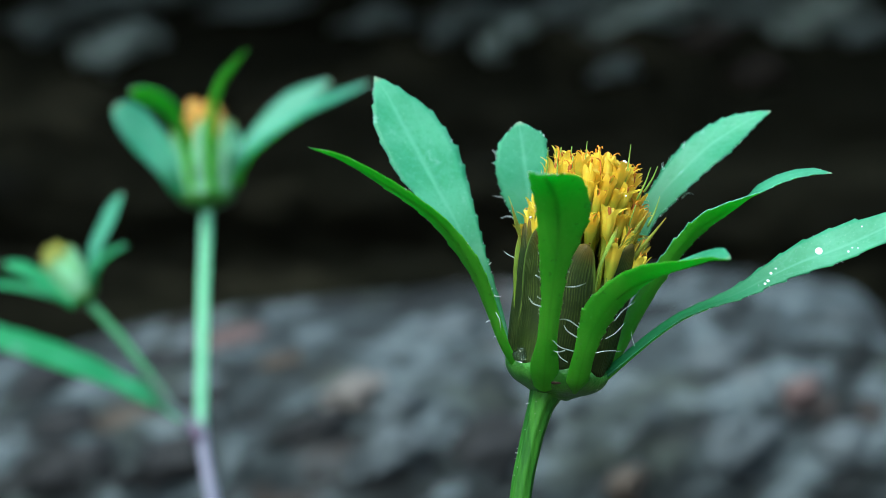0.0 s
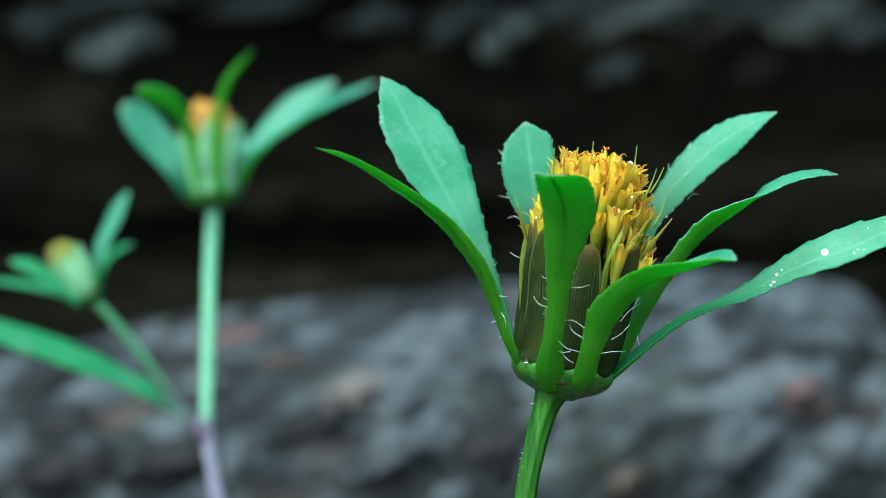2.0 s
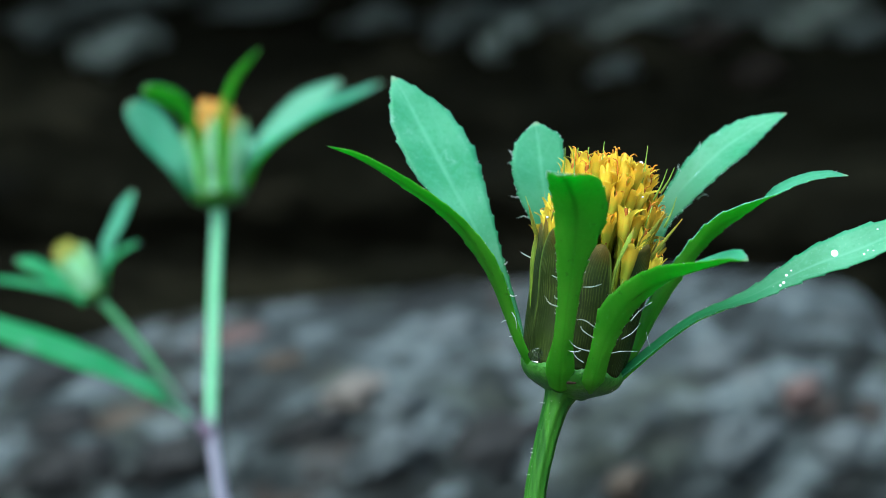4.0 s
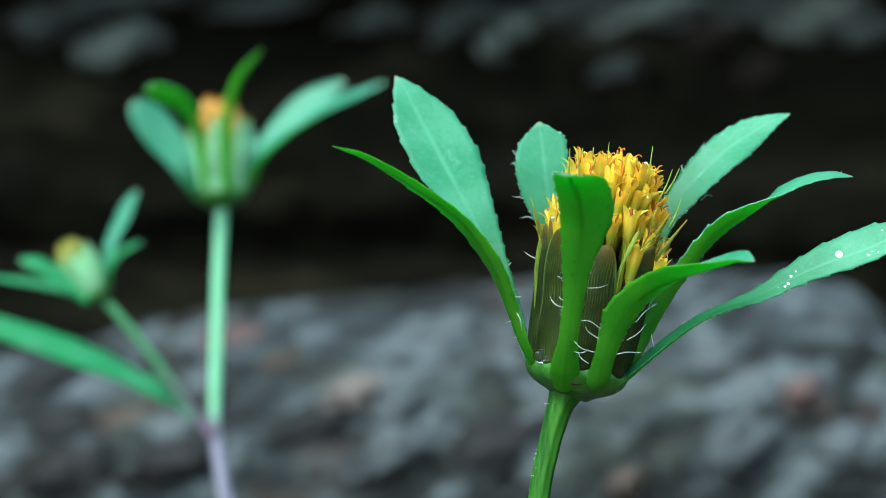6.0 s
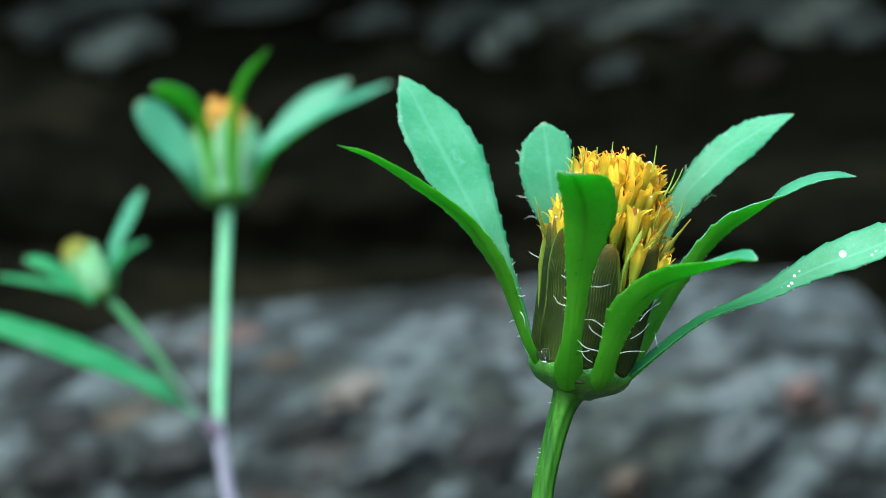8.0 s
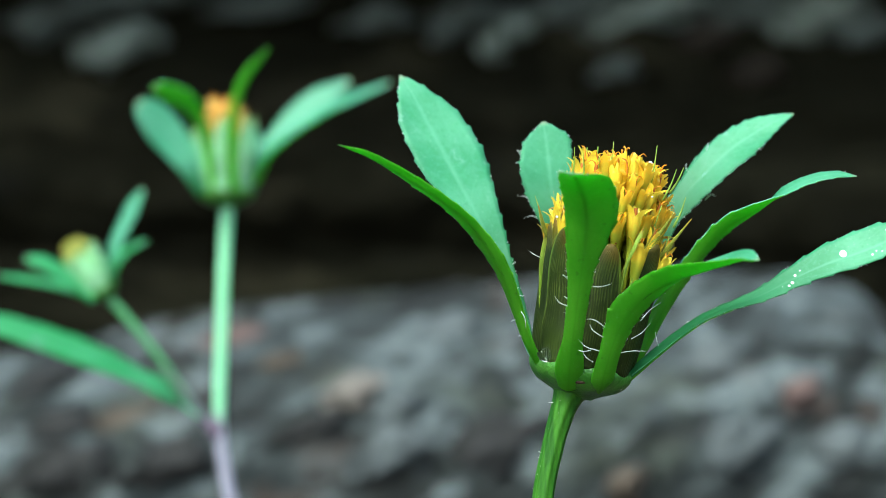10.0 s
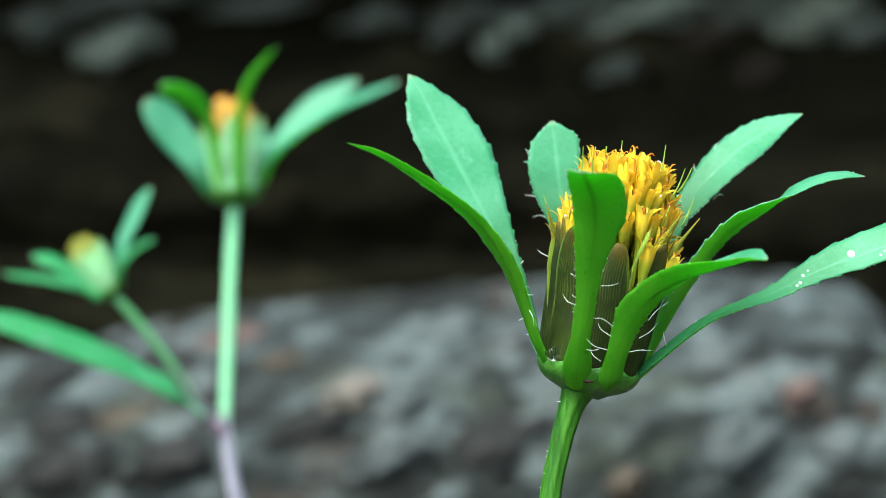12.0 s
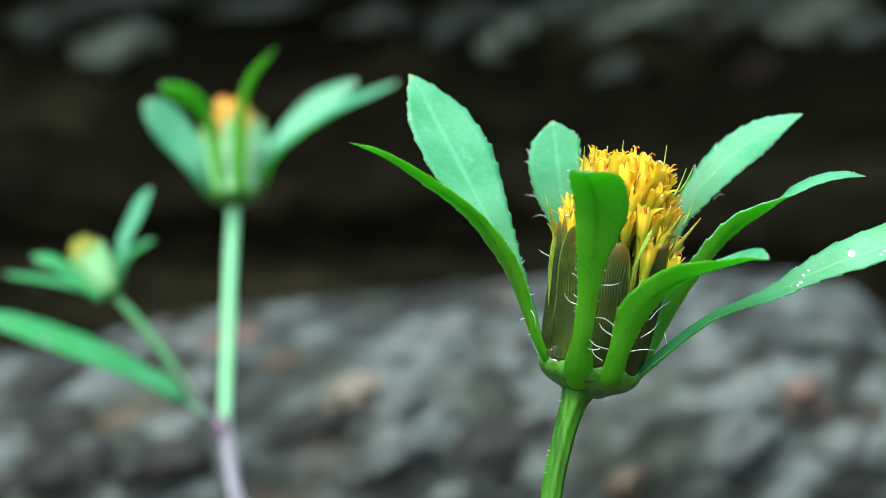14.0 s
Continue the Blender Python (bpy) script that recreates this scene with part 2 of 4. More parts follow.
def soil_material():
    m, t, out = fresh("dark_soil")
    big = grain(t, 12, 4.0)
    fine = grain(t, 260, 4.0, 0.65)
    colour = blend(t, steps(t, big, 0.35, 0.65), (0.03, 0.022, 0.014), (0.07, 0.055, 0.038))
    colour = blend(t, math_of(t, "MULTIPLY", steps(t, fine, 0.5, 0.75), 0.5), colour, (0.13, 0.11, 0.085))
    surface(t, out, colour, 0.9, 0.2, relief(t, fine, 0.7, 0.003))
    return m


def mineral_material(name, deep, pale, blotch=0.0):
    m, t, out = fresh(name)
    a = grain(t, 160, 4.0, 0.6)
    f = grain(t, 1100, 3.0)
    colour = blend(t, steps(t, a, 0.35, 0.65), deep, pale)
    colour = blend(t, math_of(t, "MULTIPLY", steps(t, f, 0.5, 0.75), 0.4), colour, deep)
    if blotch:
        colour = blend(t, math_of(t, "MULTIPLY", steps(t, grain(t, 85, 3.0, 0.6, stretch=(1, 1, 1.6), warp=0.4), 0.53, 0.42), blotch), colour, (0.03, 0.032, 0.026))
    surface(t, out, colour, 0.75, 0.3, relief(t, math_of(t, "ADD", a, f), 0.5, 0.001))
    return m


GRANITE, DARK_ROCK, SOIL = granite_material(), dark_rock_material(), soil_material()
PINK_STONE = mineral_material("pinkish_feldspar", (0.058, 0.042, 0.04), (0.115, 0.078, 0.072))
CREAM_STONE = mineral_material("cream_feldspar", (0.08, 0.075, 0.068), (0.17, 0.155, 0.14))
GREY_STONE = mineral_material("grey_quartz", (0.042, 0.051, 0.055), (0.088, 0.105, 0.112))
# near-black: the shade of pits in the boulder, put in as colour
DARK_SPOT = mineral_material("dark_spot", (0.006, 0.007, 0.0072), (0.02, 0.021, 0.022))
BROWN_ROCK = mineral_material("brown_rock", (0.035, 0.029, 0.023), (0.075, 0.06, 0.046))
# pale greys: skylight caught on the bank's ledges, put into the colour
LEDGE_LIGHT_DIM = mineral_material("ledge_light_dim", (0.1, 0.123, 0.112), (0.24, 0.28, 0.262), 0.65)
LEDGE_LIGHT = mineral_material("ledge_light", (0.2, 0.245, 0.215), (0.46, 0.54, 0.48), 0.75)

# ---- building helpers ----


def mesh_object(name, verts, faces, mats, uvs=None, slots=None, smooth=True):
    me = bpy.data.meshes.new(name)
    me.from_pydata(verts, [], faces)
    for m in mats:
        me.materials.append(m)
    if slots is not None:
        me.polygons.foreach_set("material_index", slots)
    if smooth:
        me.polygons.foreach_set("use_smooth", [True] * len(me.polygons))
    if uvs is not None:
        layer = me.uv_layers.new(name="UVMap")
        flat = []
        for loop in me.loops:
            flat.extend(uvs[loop.vertex_index])
        layer.data.foreach_set("uv", flat)
    me.update()
    return me


def part(name, me, parent, label=""):
    ob = new(name, me)
    ob.parent = parent
    return tagged(ob, label=label) if label else ob


def curve_points(ctrl, n):
    """A smooth line through the control points, in n steps."""
    p = [Vector(c) for c in ctrl]
    p = [p[0] * 2 - p[1]] + p + [p[-1] * 2 - p[-2]]
    spans = len(p) - 3
    out = []
    for i in range(n + 1):
        u = i / n * spans
        k = min(int(u), spans - 1)
        f = u - k
        a, b, c, d = p[k:k + 4]
        out.append(0.5 * ((2 * b) + (c - a) * f + (2 * a - 5 * b + 4 * c - d) * f * f + (3 * b - a - 3 * c + d) * f ** 3))
    return out


def keyed(keys, s):
    """A smooth curve without overshoot through a short list of (s, value)."""
    if s <= keys[0][0]:
        return keys[0][1]
    if s >= keys[-1][0]:
        return keys[-1][1]
    k = next(i for i in range(len(keys) - 1) if s <= keys[i + 1][0])
    rise = [(b[1] - a[1]) / (b[0] - a[0]) for a, b in zip(keys, keys[1:])]

    def slope(i):
        if i == 0 or i == len(keys) - 1:
            return rise[0] if i == 0 else rise[-1]
        a, b = rise[i - 1], rise[i]
        return 0.0 if a * b <= 0 else 2 * a * b / (a + b)

    h = keys[k + 1][0] - keys[k][0]
    f = (s - keys[k][0]) / h
    return ((1 + 2 * f) * (1 - f) ** 2 * keys[k][1] + f * (1 - f) ** 2 * h * slope(k)
            + f * f * (3 - 2 * f) * keys[k + 1][1] + f * f * (f - 1) * h * slope(k + 1))


def tube(name, ctrl, radii, mat, parent, sides=12, n=24, ridges=0, depth=0.0, label="", twist=0.0):
    """A tapered round or ridged stem along a line; lengths in millimetres."""
    line = curve_points(ctrl, n)
    verts, faces, uvs = [], [], []
    ref = Vector((0.13, -1, 0.07)).normalized()
    for i, c in enumerate(line):
        s = i / n
        tan = (line[min(i + 1, n)] - line[max(i - 1, 0)]).normalized()
        side = tan.cross(ref).normalized()
        other = side.cross(tan).normalized()
        r = keyed(radii, s)
        for k in range(sides):
            a = 2 * math.pi * k / sides + twist * s
            rr = r * (1 + depth * math.cos(ridges * a)) if ridges else r
            verts.append((c + side * (rr * math.cos(a)) + other * (rr * math.sin(a))) * MM)
            uvs.append((s, k / sides))
    for i in range(n):
        for k in range(sides):
            k2 = (k + 1) % sides
            faces.append((i * sides + k, i * sides + k2, (i + 1) * sides + k2, (i + 1) * sides + k))
    faces.append(tuple(reversed(range(sides))))
    faces.append(tuple(n * sides + k for k in range(sides)))
    return part(name, mesh_object(name, verts, faces, [mat], uvs), parent, label)


class Blade:
    """A leaf blade along a line, with a face direction, a width profile, a cupped section and toothed margins."""

    def __init__(self, ctrl, width, face_a, face_b, cup=0.15, teeth=0, tooth=0.0, wave=0.0, n=60, seed=1):
        self.n, self.cup, self.teeth, self.tooth, self.wave, self.seed = n, cup, teeth, tooth, wave, seed
        self.line = curve_points(ctrl, n)
        self.frames = []
        if isinstance(width[0], (int, float)):      # two rows of half-widths, evenly spaced along the line
            left, right = width, face_b
            self.width = tuple([(k / (len(w) - 1), v) for k, v in enumerate(w)] for w in (left, right))
            faces = [(q, Vector(f)) for q, f in face_a]
        else:
            self.width = (width, width)
            faces = [(0.0, Vector(face_a)), (1.0, Vector(face_b))]
        for i in range(n + 1):
            tan = (self.line[min(i + 1, n)] - self.line[max(i - 1, 0)]).normalized()
            k = next(j for j in range(len(faces) - 1) if i / n <= faces[j + 1][0] + 1e-6)
            f = faces[k][1].lerp(faces[k + 1][1], (i / n - faces[k][0]) / (faces[k + 1][0] - faces[k][0]))
            side = tan.cross(f).normalized()
            self.frames.append((side, side.cross(tan).normalized()))

    def half(self, s, t):
        return keyed(self.width[1 if t > 0 else 0], s)

    def at(self, s, t, lift=0.0):
        """The point at s along and t (-1 to 1) across, lift millimetres over the upper face."""
        i = max(0, min(self.n, int(round(s * self.n))))
        side, nrm = self.frames[i]
        w = self.half(i / self.n, t)
        fold = keyed(self.cup, i / self.n) if isinstance(self.cup, (list, tuple)) else self.cup
        bow = fold * w * t * t + self.wave * w * t * math.sin(s * 11 + self.seed + (2 if t > 0 else 0))
        return self.line[i] + side * (t * w) + nrm * (bow + lift)

    def build(self, name, parent, upper, lower, thick=0.22, m=8, label="", rim=None):
        n, verts, uvs, faces, slots = self.n, [], [], [], []
        rnd = random.Random(self.seed)
        jag = [[rnd.uniform(0.5, 1.2) for _ in range(60)] for _ in (0, 1)]
        for face in (1, -1):
            for i in range(n + 1):
                s = i / n
                for j in range(m + 1):
                    t = -1 + 2 * j / m
                    w = max(self.half(s, t), 0.02)
                    th = thick * 0.5 * (1 - 0.75 * t * t) * min(1, w * 2) * (1 + 2.2 * (1 - s) ** 8)
                    p = self.at(s, t, face * th)
                    if self.teeth and j in (0, m):
                        q = s * self.teeth + (0.4 if j else 0.0)
                        amount = self.tooth * (q % 1.0) ** 2.5 * 1.6 * jag[1 if j else 0][int(q) % 60] * min(1.0, w / 0.8) * max(0.0, min(1.0, (s - 0.22) * 8))
                        p = p + self.frames[i][0] * (amount if j else -amount)
                    verts.append(p * MM)
                    uvs.append((s, (t + 1) / 2))
        off, row = (n + 1) * (m + 1), m + 1
        for i in range(n):
            for j in range(m):
                a, b, c, d = i * row + j, i * row + j + 1, (i + 1) * row + j + 1, (i + 1) * row + j
                faces.append((a, b, c, d))
                slots.append(0)
                faces.append((off + d, off + c, off + b, off + a))
                slots.append(1)
            for j, flip in ((0, 0), (m, 1)):
                a, d = i * row + j, (i + 1) * row + j
                faces.append((a, d, off + d, off + a) if not flip else (d, a, off + a, off + d))
                slots.append(2)
        for i in (0, n):
            for j in range(m):
                a, b = i * row + j, i * row + j + 1
                faces.append((b, a, off + a, off + b) if i == 0 else (a, b, off + b, off + a))
                slots.append(0)
        me = mesh_object(name, verts, faces, [upper, lower, rim or upper], uvs, slots)
        return part(name, me, parent, label)

    def rib(self, parent, mat, radius=0.13, lift=0.02, end=0.97):
        pts = [self.at(0.02 + (end - 0.02) * k / 9, 0.0, lift) for k in range(10)]
        return tube("midrib", pts, [(0, radius), (0.5, radius * 0.85), (1, radius * 0.5)], mat, parent, 7, 40)

    def fringe(self, parent, s0, s1, count, length, seed):
        """Many tiny hairs on both margins, too small to count."""
        rnd = random.Random(seed)
        verts, faces = [], []
        for k in range(count):
            s = rnd.uniform(s0, s1)
            t = rnd.choice((-1, 1))
            i = int(round(s * self.n))
            side, nrm = self.frames[i]
            tan = (self.line[min(i + 1, self.n)] - self.line[max(i - 1, 0)]).normalized()
            p = self.at(s, t)
            q = p + (side * t + tan * rnd.uniform(0, 0.8) + nrm * rnd.uniform(-0.6, 0.6)).normalized() * length * rnd.uniform(0.5, 1.3)
            r = 0.026
            b = len(verts)
            verts += [(p + tan * r) * MM, (p - tan * r + nrm * r) * MM, (p - tan * r - nrm * r) * MM, q * MM]
            faces += [(b, b + 1, b + 3), (b + 1, b + 2, b + 3), (b + 2, b, b + 3)]
        ob = part("hair_fringe", mesh_object("hair_fringe", verts, faces, [HAIR], smooth=False), parent)
        return tagged(ob, kind="stuff")


def hair(parent, line, radius=0.03):
    """One long curved white hair: three points over the head's base (x, z each) at one depth."""
    x0, z0, x1, z1, x2, z2, d = line
    pts = [HEAD + Vector((x0, d + 0.12, z0)), HEAD + Vector((x1, d - 0.1, z1)), HEAD + Vector((x2, d + 0.05, z2))]
    return tube("hair", pts, [(0, radius * 1.15), (0.6, radius * 0.8), (1, radius * 0.2)], HAIR, parent, 5, 10)


def lathe(name, base, axis, profile, mat, parent, sides=28, lump=0.0, seed=0):
    """A turned body about an axis: profile of (height, radius) in millimetres."""
    axis = Vector(axis).normalized()
    u = axis.cross(Vector((0, 1, 0))).normalized()
    v = u.cross(axis).normalized()
    verts, faces, uvs = [], [], []
    for i, (h, r) in enumerate(profile):
        for k in range(sides):
            a = 2 * math.pi * k / sides
            rr = r * (1 + lump * math.sin(8 * a + seed + i * 0.2) + lump * 0.6 * math.sin(3 * a + 2 * seed))
            verts.append((Vector(base) + axis * h + u * (rr * math.cos(a)) + v * (rr * math.sin(a))) * MM)
            uvs.append((i / (len(profile) - 1), k / sides))
    for i in range(len(profile) - 1):
        for k in range(sides):
            k2 = (k + 1) % sides
            faces.append((i * sides + k, i * sides + k2, (i + 1) * sides + k2, (i + 1) * sides + k))
    faces.append(tuple(reversed(range(sides))))
    faces.append(tuple((len(profile) - 1) * sides + k for k in range(sides)))
    return part(name, mesh_object(name, verts, faces, [mat], uvs), parent)


def floret_mesh(variant, open_by, petal):
    """A tubular floret, about 6 mm long: a slim tube, a wider throat, five narrow curling lobes round an anther column with a forked style."""
    rnd = random.Random(variant)
    sides = 10
    prof = [(0.0, 0.14), (1.6, 0.15), (2.8, 0.19), (3.4, 0.27), (4.0, 0.36), (4.6, 0.43), (5.0, 0.47)]
    sway = Vector((rnd.uniform(-0.25, 0.25), rnd.uniform(-0.25, 0.25), 0))
    verts, faces, uvs, slots = [], [], [], []
    for h, r in prof:
        for k in range(sides):
            a = 2 * math.pi * k / sides
            flute = 1 + (0.13 if k % 2 else -0.09) * min(1.0, max(0.0, h - 2.4))
            verts.append((Vector((r * flute * math.cos(a), r * flute * math.sin(a), h)) + sway * (h / 5) ** 2) * MM)
            uvs.append((h / 6, k / sides))
    n = len(prof)
    for i in range(n - 1):
        for k in range(sides):
            k2 = (k + 1) % sides
            faces.append((i * sides + k, i * sides + k2, (i + 1) * sides + k2, (i + 1) * sides + k))
            slots.append(0)
    top = (n - 1) * sides
    for lobe in range(5):
        k = lobe * 2
        a = 2 * math.pi * (k + 1) / sides + rnd.uniform(-0.1, 0.1)
        o, long = open_by * rnd.uniform(0.5, 1.5), rnd.uniform(0.5, 0.85)
        out, side = Vector((math.cos(a), math.sin(a), 0)), Vector((-math.sin(a), math.cos(a), 0))
        last = (top + k, top + k + 1, top + (k + 2) % sides)
        for f, half in ((0.35, 0.24), (0.7, 0.19), (0.92, 0.1)):
            c = out * (0.47 + o * f * f * 1.2) + Vector((0, 0, 5.0 + long * f * (1 - 0.35 * o * f))) + side * (rnd.uniform(-0.06, 0.06)) + sway
            b = len(verts)
            verts += [(c - side * half) * MM, (c + out * 0.05) * MM, (c + side * half) * MM]
            uvs += [(0.86 + 0.14 * f, 0.25), (0.86 + 0.14 * f, 0.3), (0.86 + 0.14 * f, 0.35)]
            faces += [(last[0], last[1], b + 1, b), (last[1], last[2], b + 2, b + 1)]
            slots += [0, 0]
            last = (b, b + 1, b + 2)
        verts.append((out * (0.47 + o * 1.3) + Vector((0, 0, 5.0 + long * (1 - 0.4 * o))) + sway) * MM)
        uvs.append((1.0, 0.3))
        faces += [(last[0], last[1], len(verts) - 1), (last[1], last[2], len(verts) - 1)]
        slots += [0, 0]
    # anther column, then the two arms of the style
    tall = rnd.uniform(-0.1, 0.65)
    columns = [[(Vector((0, 0, 3.4)), 0.15), (Vector((0, 0, 5.0 + 0.6 * tall)), 0.17), (Vector((0, 0, 5.25 + tall)), 0.1)]]
    turn = rnd.uniform(0, 3.1)
    for e in (1, -1) if variant % 3 else ():
        d = Vector((math.cos(turn), math.sin(turn), 0)) * e
        foot = Vector((0, 0, 5.1 + tall))
        columns.append([(foot, 0.06), (foot + d * 0.12 + Vector((0, 0, 0.3)), 0.06), (foot + d * 0.36 + Vector((0, 0, 0.45)), 0.055), (foot + d * 0.55 + Vector((0, 0, 0.3)), 0.025)])
    for j, rings in enumerate(columns):
        b = len(verts)
        for c, r in rings:
            for k in range(6):
                a = 2 * math.pi * k / 6
                verts.append((c + sway + Vector((r * math.cos(a), r * math.sin(a), 0))) * MM)
                uvs.append((0.97, k / 6))
        for i in range(len(rings) - 1):
            for k in range(6):
                k2 = (k + 1) % 6
                faces.append((b + i * 6 + k, b + i * 6 + k2, b + (i + 1) * 6 + k2, b + (i + 1) * 6 + k))
                slots.append(1 if j == 0 and variant % 2 else 2 if j else 0)
    pale = petal == FLORET_PALE
    return mesh_object("floret", verts, faces, [petal, petal if pale else ANTHER, petal if pale else STIGMA], uvs, slots)


FLORETS, FLORETS_PALE, FLORETS_ORANGE = (
    [floret_mesh(v, o, petal) for v, o in ((1, 0.03), (2, 0.32), (3, 0.55), (4, 0.12), (5, 0.42), (6, 0.65), (7, 0.2))] for petal in (FLORET, FLORET_PALE, FLORET_ORANGE))


def flower_head(plant, base, axis, size, phyllary_mat, angles, count, reach, spread, top, drop, seed, half=1.55, awns=8, scales=14, florets=FLORETS):
    """The cup, the ring of inner bracts, scales, florets and awns of one flower head; lengths at size 1 in millimetres."""
    rnd = random.Random(seed)
    base, axis = Vector(base), Vector(axis).normalized()
    u = axis.cross(Vector((0, 1, 0))).normalized()      # to the right
    v = u.cross(axis).normalized() * -1                   # to the viewer's side
    if v.y > 0:
        v = -v

    def place(r, angle, h):
        a = radians(angle)
        return base + (axis * h + u * (r * math.sin(a)) + v * (r * math.cos(a))) * size

    lathe("receptacle", base, axis, [(h * size, r * size) for h, r in
          ((-1.9, 1.15), (-1.72, 1.4), (-1.5, 1.85), (-1.3, 2.35), (-1.05, 2.85), (-0.7, 3.25), (-0.3, 3.5), (0.1, 3.6), (0.45, 3.4), (0.6, 2.6), (0.62, 1.2))],
          CUP_GREEN, plant, 48, 0.018, seed)
    for k, ang in enumerate(angles):
        lean = rnd.uniform(-0.15, 0.25)
        tall = reach * rnd.uniform(0.93, 1.06)
        ctrl = [place(3.15, ang, 0.2), place(3.55, ang, 0.22 * tall), place(3.75, ang, 0.5 * tall),
                place(3.95 + lean, ang + rnd.uniform(-3, 3), 0.8 * tall), place(4.15 + lean * 2, ang + rnd.uniform(-6, 6), tall)]
        a = radians(ang)
        outward = u * math.sin(a) + v * math.cos(a)
        w = half * size * rnd.uniform(0.92, 1.08)
        Blade(ctrl, [(0, w * 0.8), (0.25, w), (0.6, w * 0.97), (0.85, w * 0.68), (0.95, w * 0.4), (1, w * 0.1)], outward, outward, -0.28, n=24, seed=k).build(
            "phyllary", plant, phyllary_mat, phyllary_mat, 0.25 * size, 8)
    for k in range(scales):
        ang = 360 * k / scales + rnd.uniform(-9, 9)
        tall = reach * rnd.uniform(1.0, 1.32)
        a = radians(ang)
        outward = u * math.sin(a) + v * math.cos(a)
        r = spread * rnd.uniform(0.86, 1.0)
        ctrl = [place(r * 0.6, ang, reach * 0.45), place(r * 0.82, ang, reach * 0.8), place(r * 1.06, ang + rnd.uniform(-5, 5), tall)]
        Blade(ctrl, [(0, 0.18 * size), (0.45, 0.22 * size), (0.75, 0.1 * size), (1, 0.015 * size)], outward, outward, -0.3, n=10, seed=k).build(
            "chaff_scale", plant, PALEA, PALEA, 0.1 * size, 4)
    for k in range(count):
        q = math.sqrt((k + 0.5) / count)
        r = spread * q
        ang = k * 137.508
        a = radians(ang)
        outward = u * math.sin(a) + v * math.cos(a)
        fall = max(0.0, (q - 0.62) / 0.38)
        tip_h = top - drop * fall ** 1.4 + rnd.uniform(-0.8, 0.5)
        d = (axis + outward * (0.05 + 0.2 * q ** 3 + rnd.uniform(-0.06, 0.1)) + u * rnd.uniform(-0.1, 0.1) + v * rnd.uniform(-0.1, 0.1)).normalized()
        tip = place(r, ang, tip_h)  # the mouth of the tube
        f = part("floret", florets[(k * 5 + seed) % 7], plant)
        rot = d.to_track_quat("Z", "Y").to_matrix().to_4x4() @ Matrix.Rotation(rnd.uniform(0, 6.28), 4, "Z")
        grow = size * rnd.uniform(0.78, 1.12)
        f.matrix_local = Matrix.Translation((tip - d * 5.5 * grow) * MM) @ rot @ Matrix.Scale(grow, 4)
    for k in range(awns):
        q = rnd.uniform(0.1, 0.75)
        foot = place(spread * q, rnd.uniform(0, 360), top - rnd.uniform(0.4, 1.2))
        d = (u * rnd.uniform(-1, 1) + v * rnd.uniform(-1, 1)).normalized() * size
        tube("stigma", [foot, foot + axis * 0.5 * size + d * 0.05, foot + axis * 0.95 * size + d * 0.2, foot + axis * 1.05 * size + d * 0.5],
             [(0, 0.06 * size), (0.7, 0.05 * size), (1, 0.02 * size)], STIGMA, plant, 6, 10)
    for k in range(awns):
        ang = 360 * k / awns + rnd.uniform(-20, 20)
        q = rnd.uniform(0.3, 1.0)
        r = spread * q
        h = top - drop * max(0.0, (q - 0.62) / 0.38) ** 1.4 + rnd.uniform(0.1, 0.9)
        lo, hi = place(r * 0.85, ang, h - 4), place(r * 1.05, ang + rnd.uniform(-4, 4), h)
        tube("awn", [lo, lo.lerp(hi, 0.5) + u * rnd.uniform(-0.1, 0.1), hi], [(0, 0.09 * size), (1, 0.035 * size)], AWN, plant, 6, 8)
    return place


# ---- ground ----
def ground():
    """Soil: finely uneven near the plants, one sheet out to the horizon."""
    n = 110
    xs = [math.copysign(abs(k / n) ** 3.2 * 400 + abs(k / n) * 0.9, k) for k in range(-n, n + 1)]
    verts, faces = [], []
    for y in xs:
        for x in xs:
            near = max(0.0, 1 - math.hypot(x, y) / 3)
            z = noise.fractal(Vector((x * 9, y * 9, 1.7)), 0.6, 2.0, 5) * 0.006 * near - 0.004
            verts.append((x, y + 0.3, z))
    w = 2 * n + 1
    for j in range(w - 1):
        for i in range(w - 1):
            faces.append((j * w + i, j * w + i + 1, (j + 1) * w + i + 1, (j + 1) * w + i))
    ob = new("ground", mesh_object("ground", verts, faces, [SOIL]))
    tagged(ob, "dark bare soil under the plants and round the rocks", "ground", kind="structure")


NEAR = 0.7


def nearer(p):
    """Draws the rocks in towards the flower, feet sunk in the soil."""
    return Vector((p[0] * NEAR, p[1] * NEAR, EYE[2] + (p[2] - EYE[2]) * NEAR - 0.07 * max(0.0, 1 - p[2] / 0.1)))


# ---- granite boulder ----
BOULDER_X, BOULDER_HALF = -0.137, 0.265


def boulder_top(x):
    return keyed([(-0.4, 0.172), (-0.12, 0.179), (-0.1, 0.182), (-0.077, 0.188), (-0.055, 0.1925), (-0.02, 0.1957), (0.02, 0.1995), (0.06, 0.2025), (0.09, 0.2018), (0.107, 0.2), (0.13, 0.194)], x)


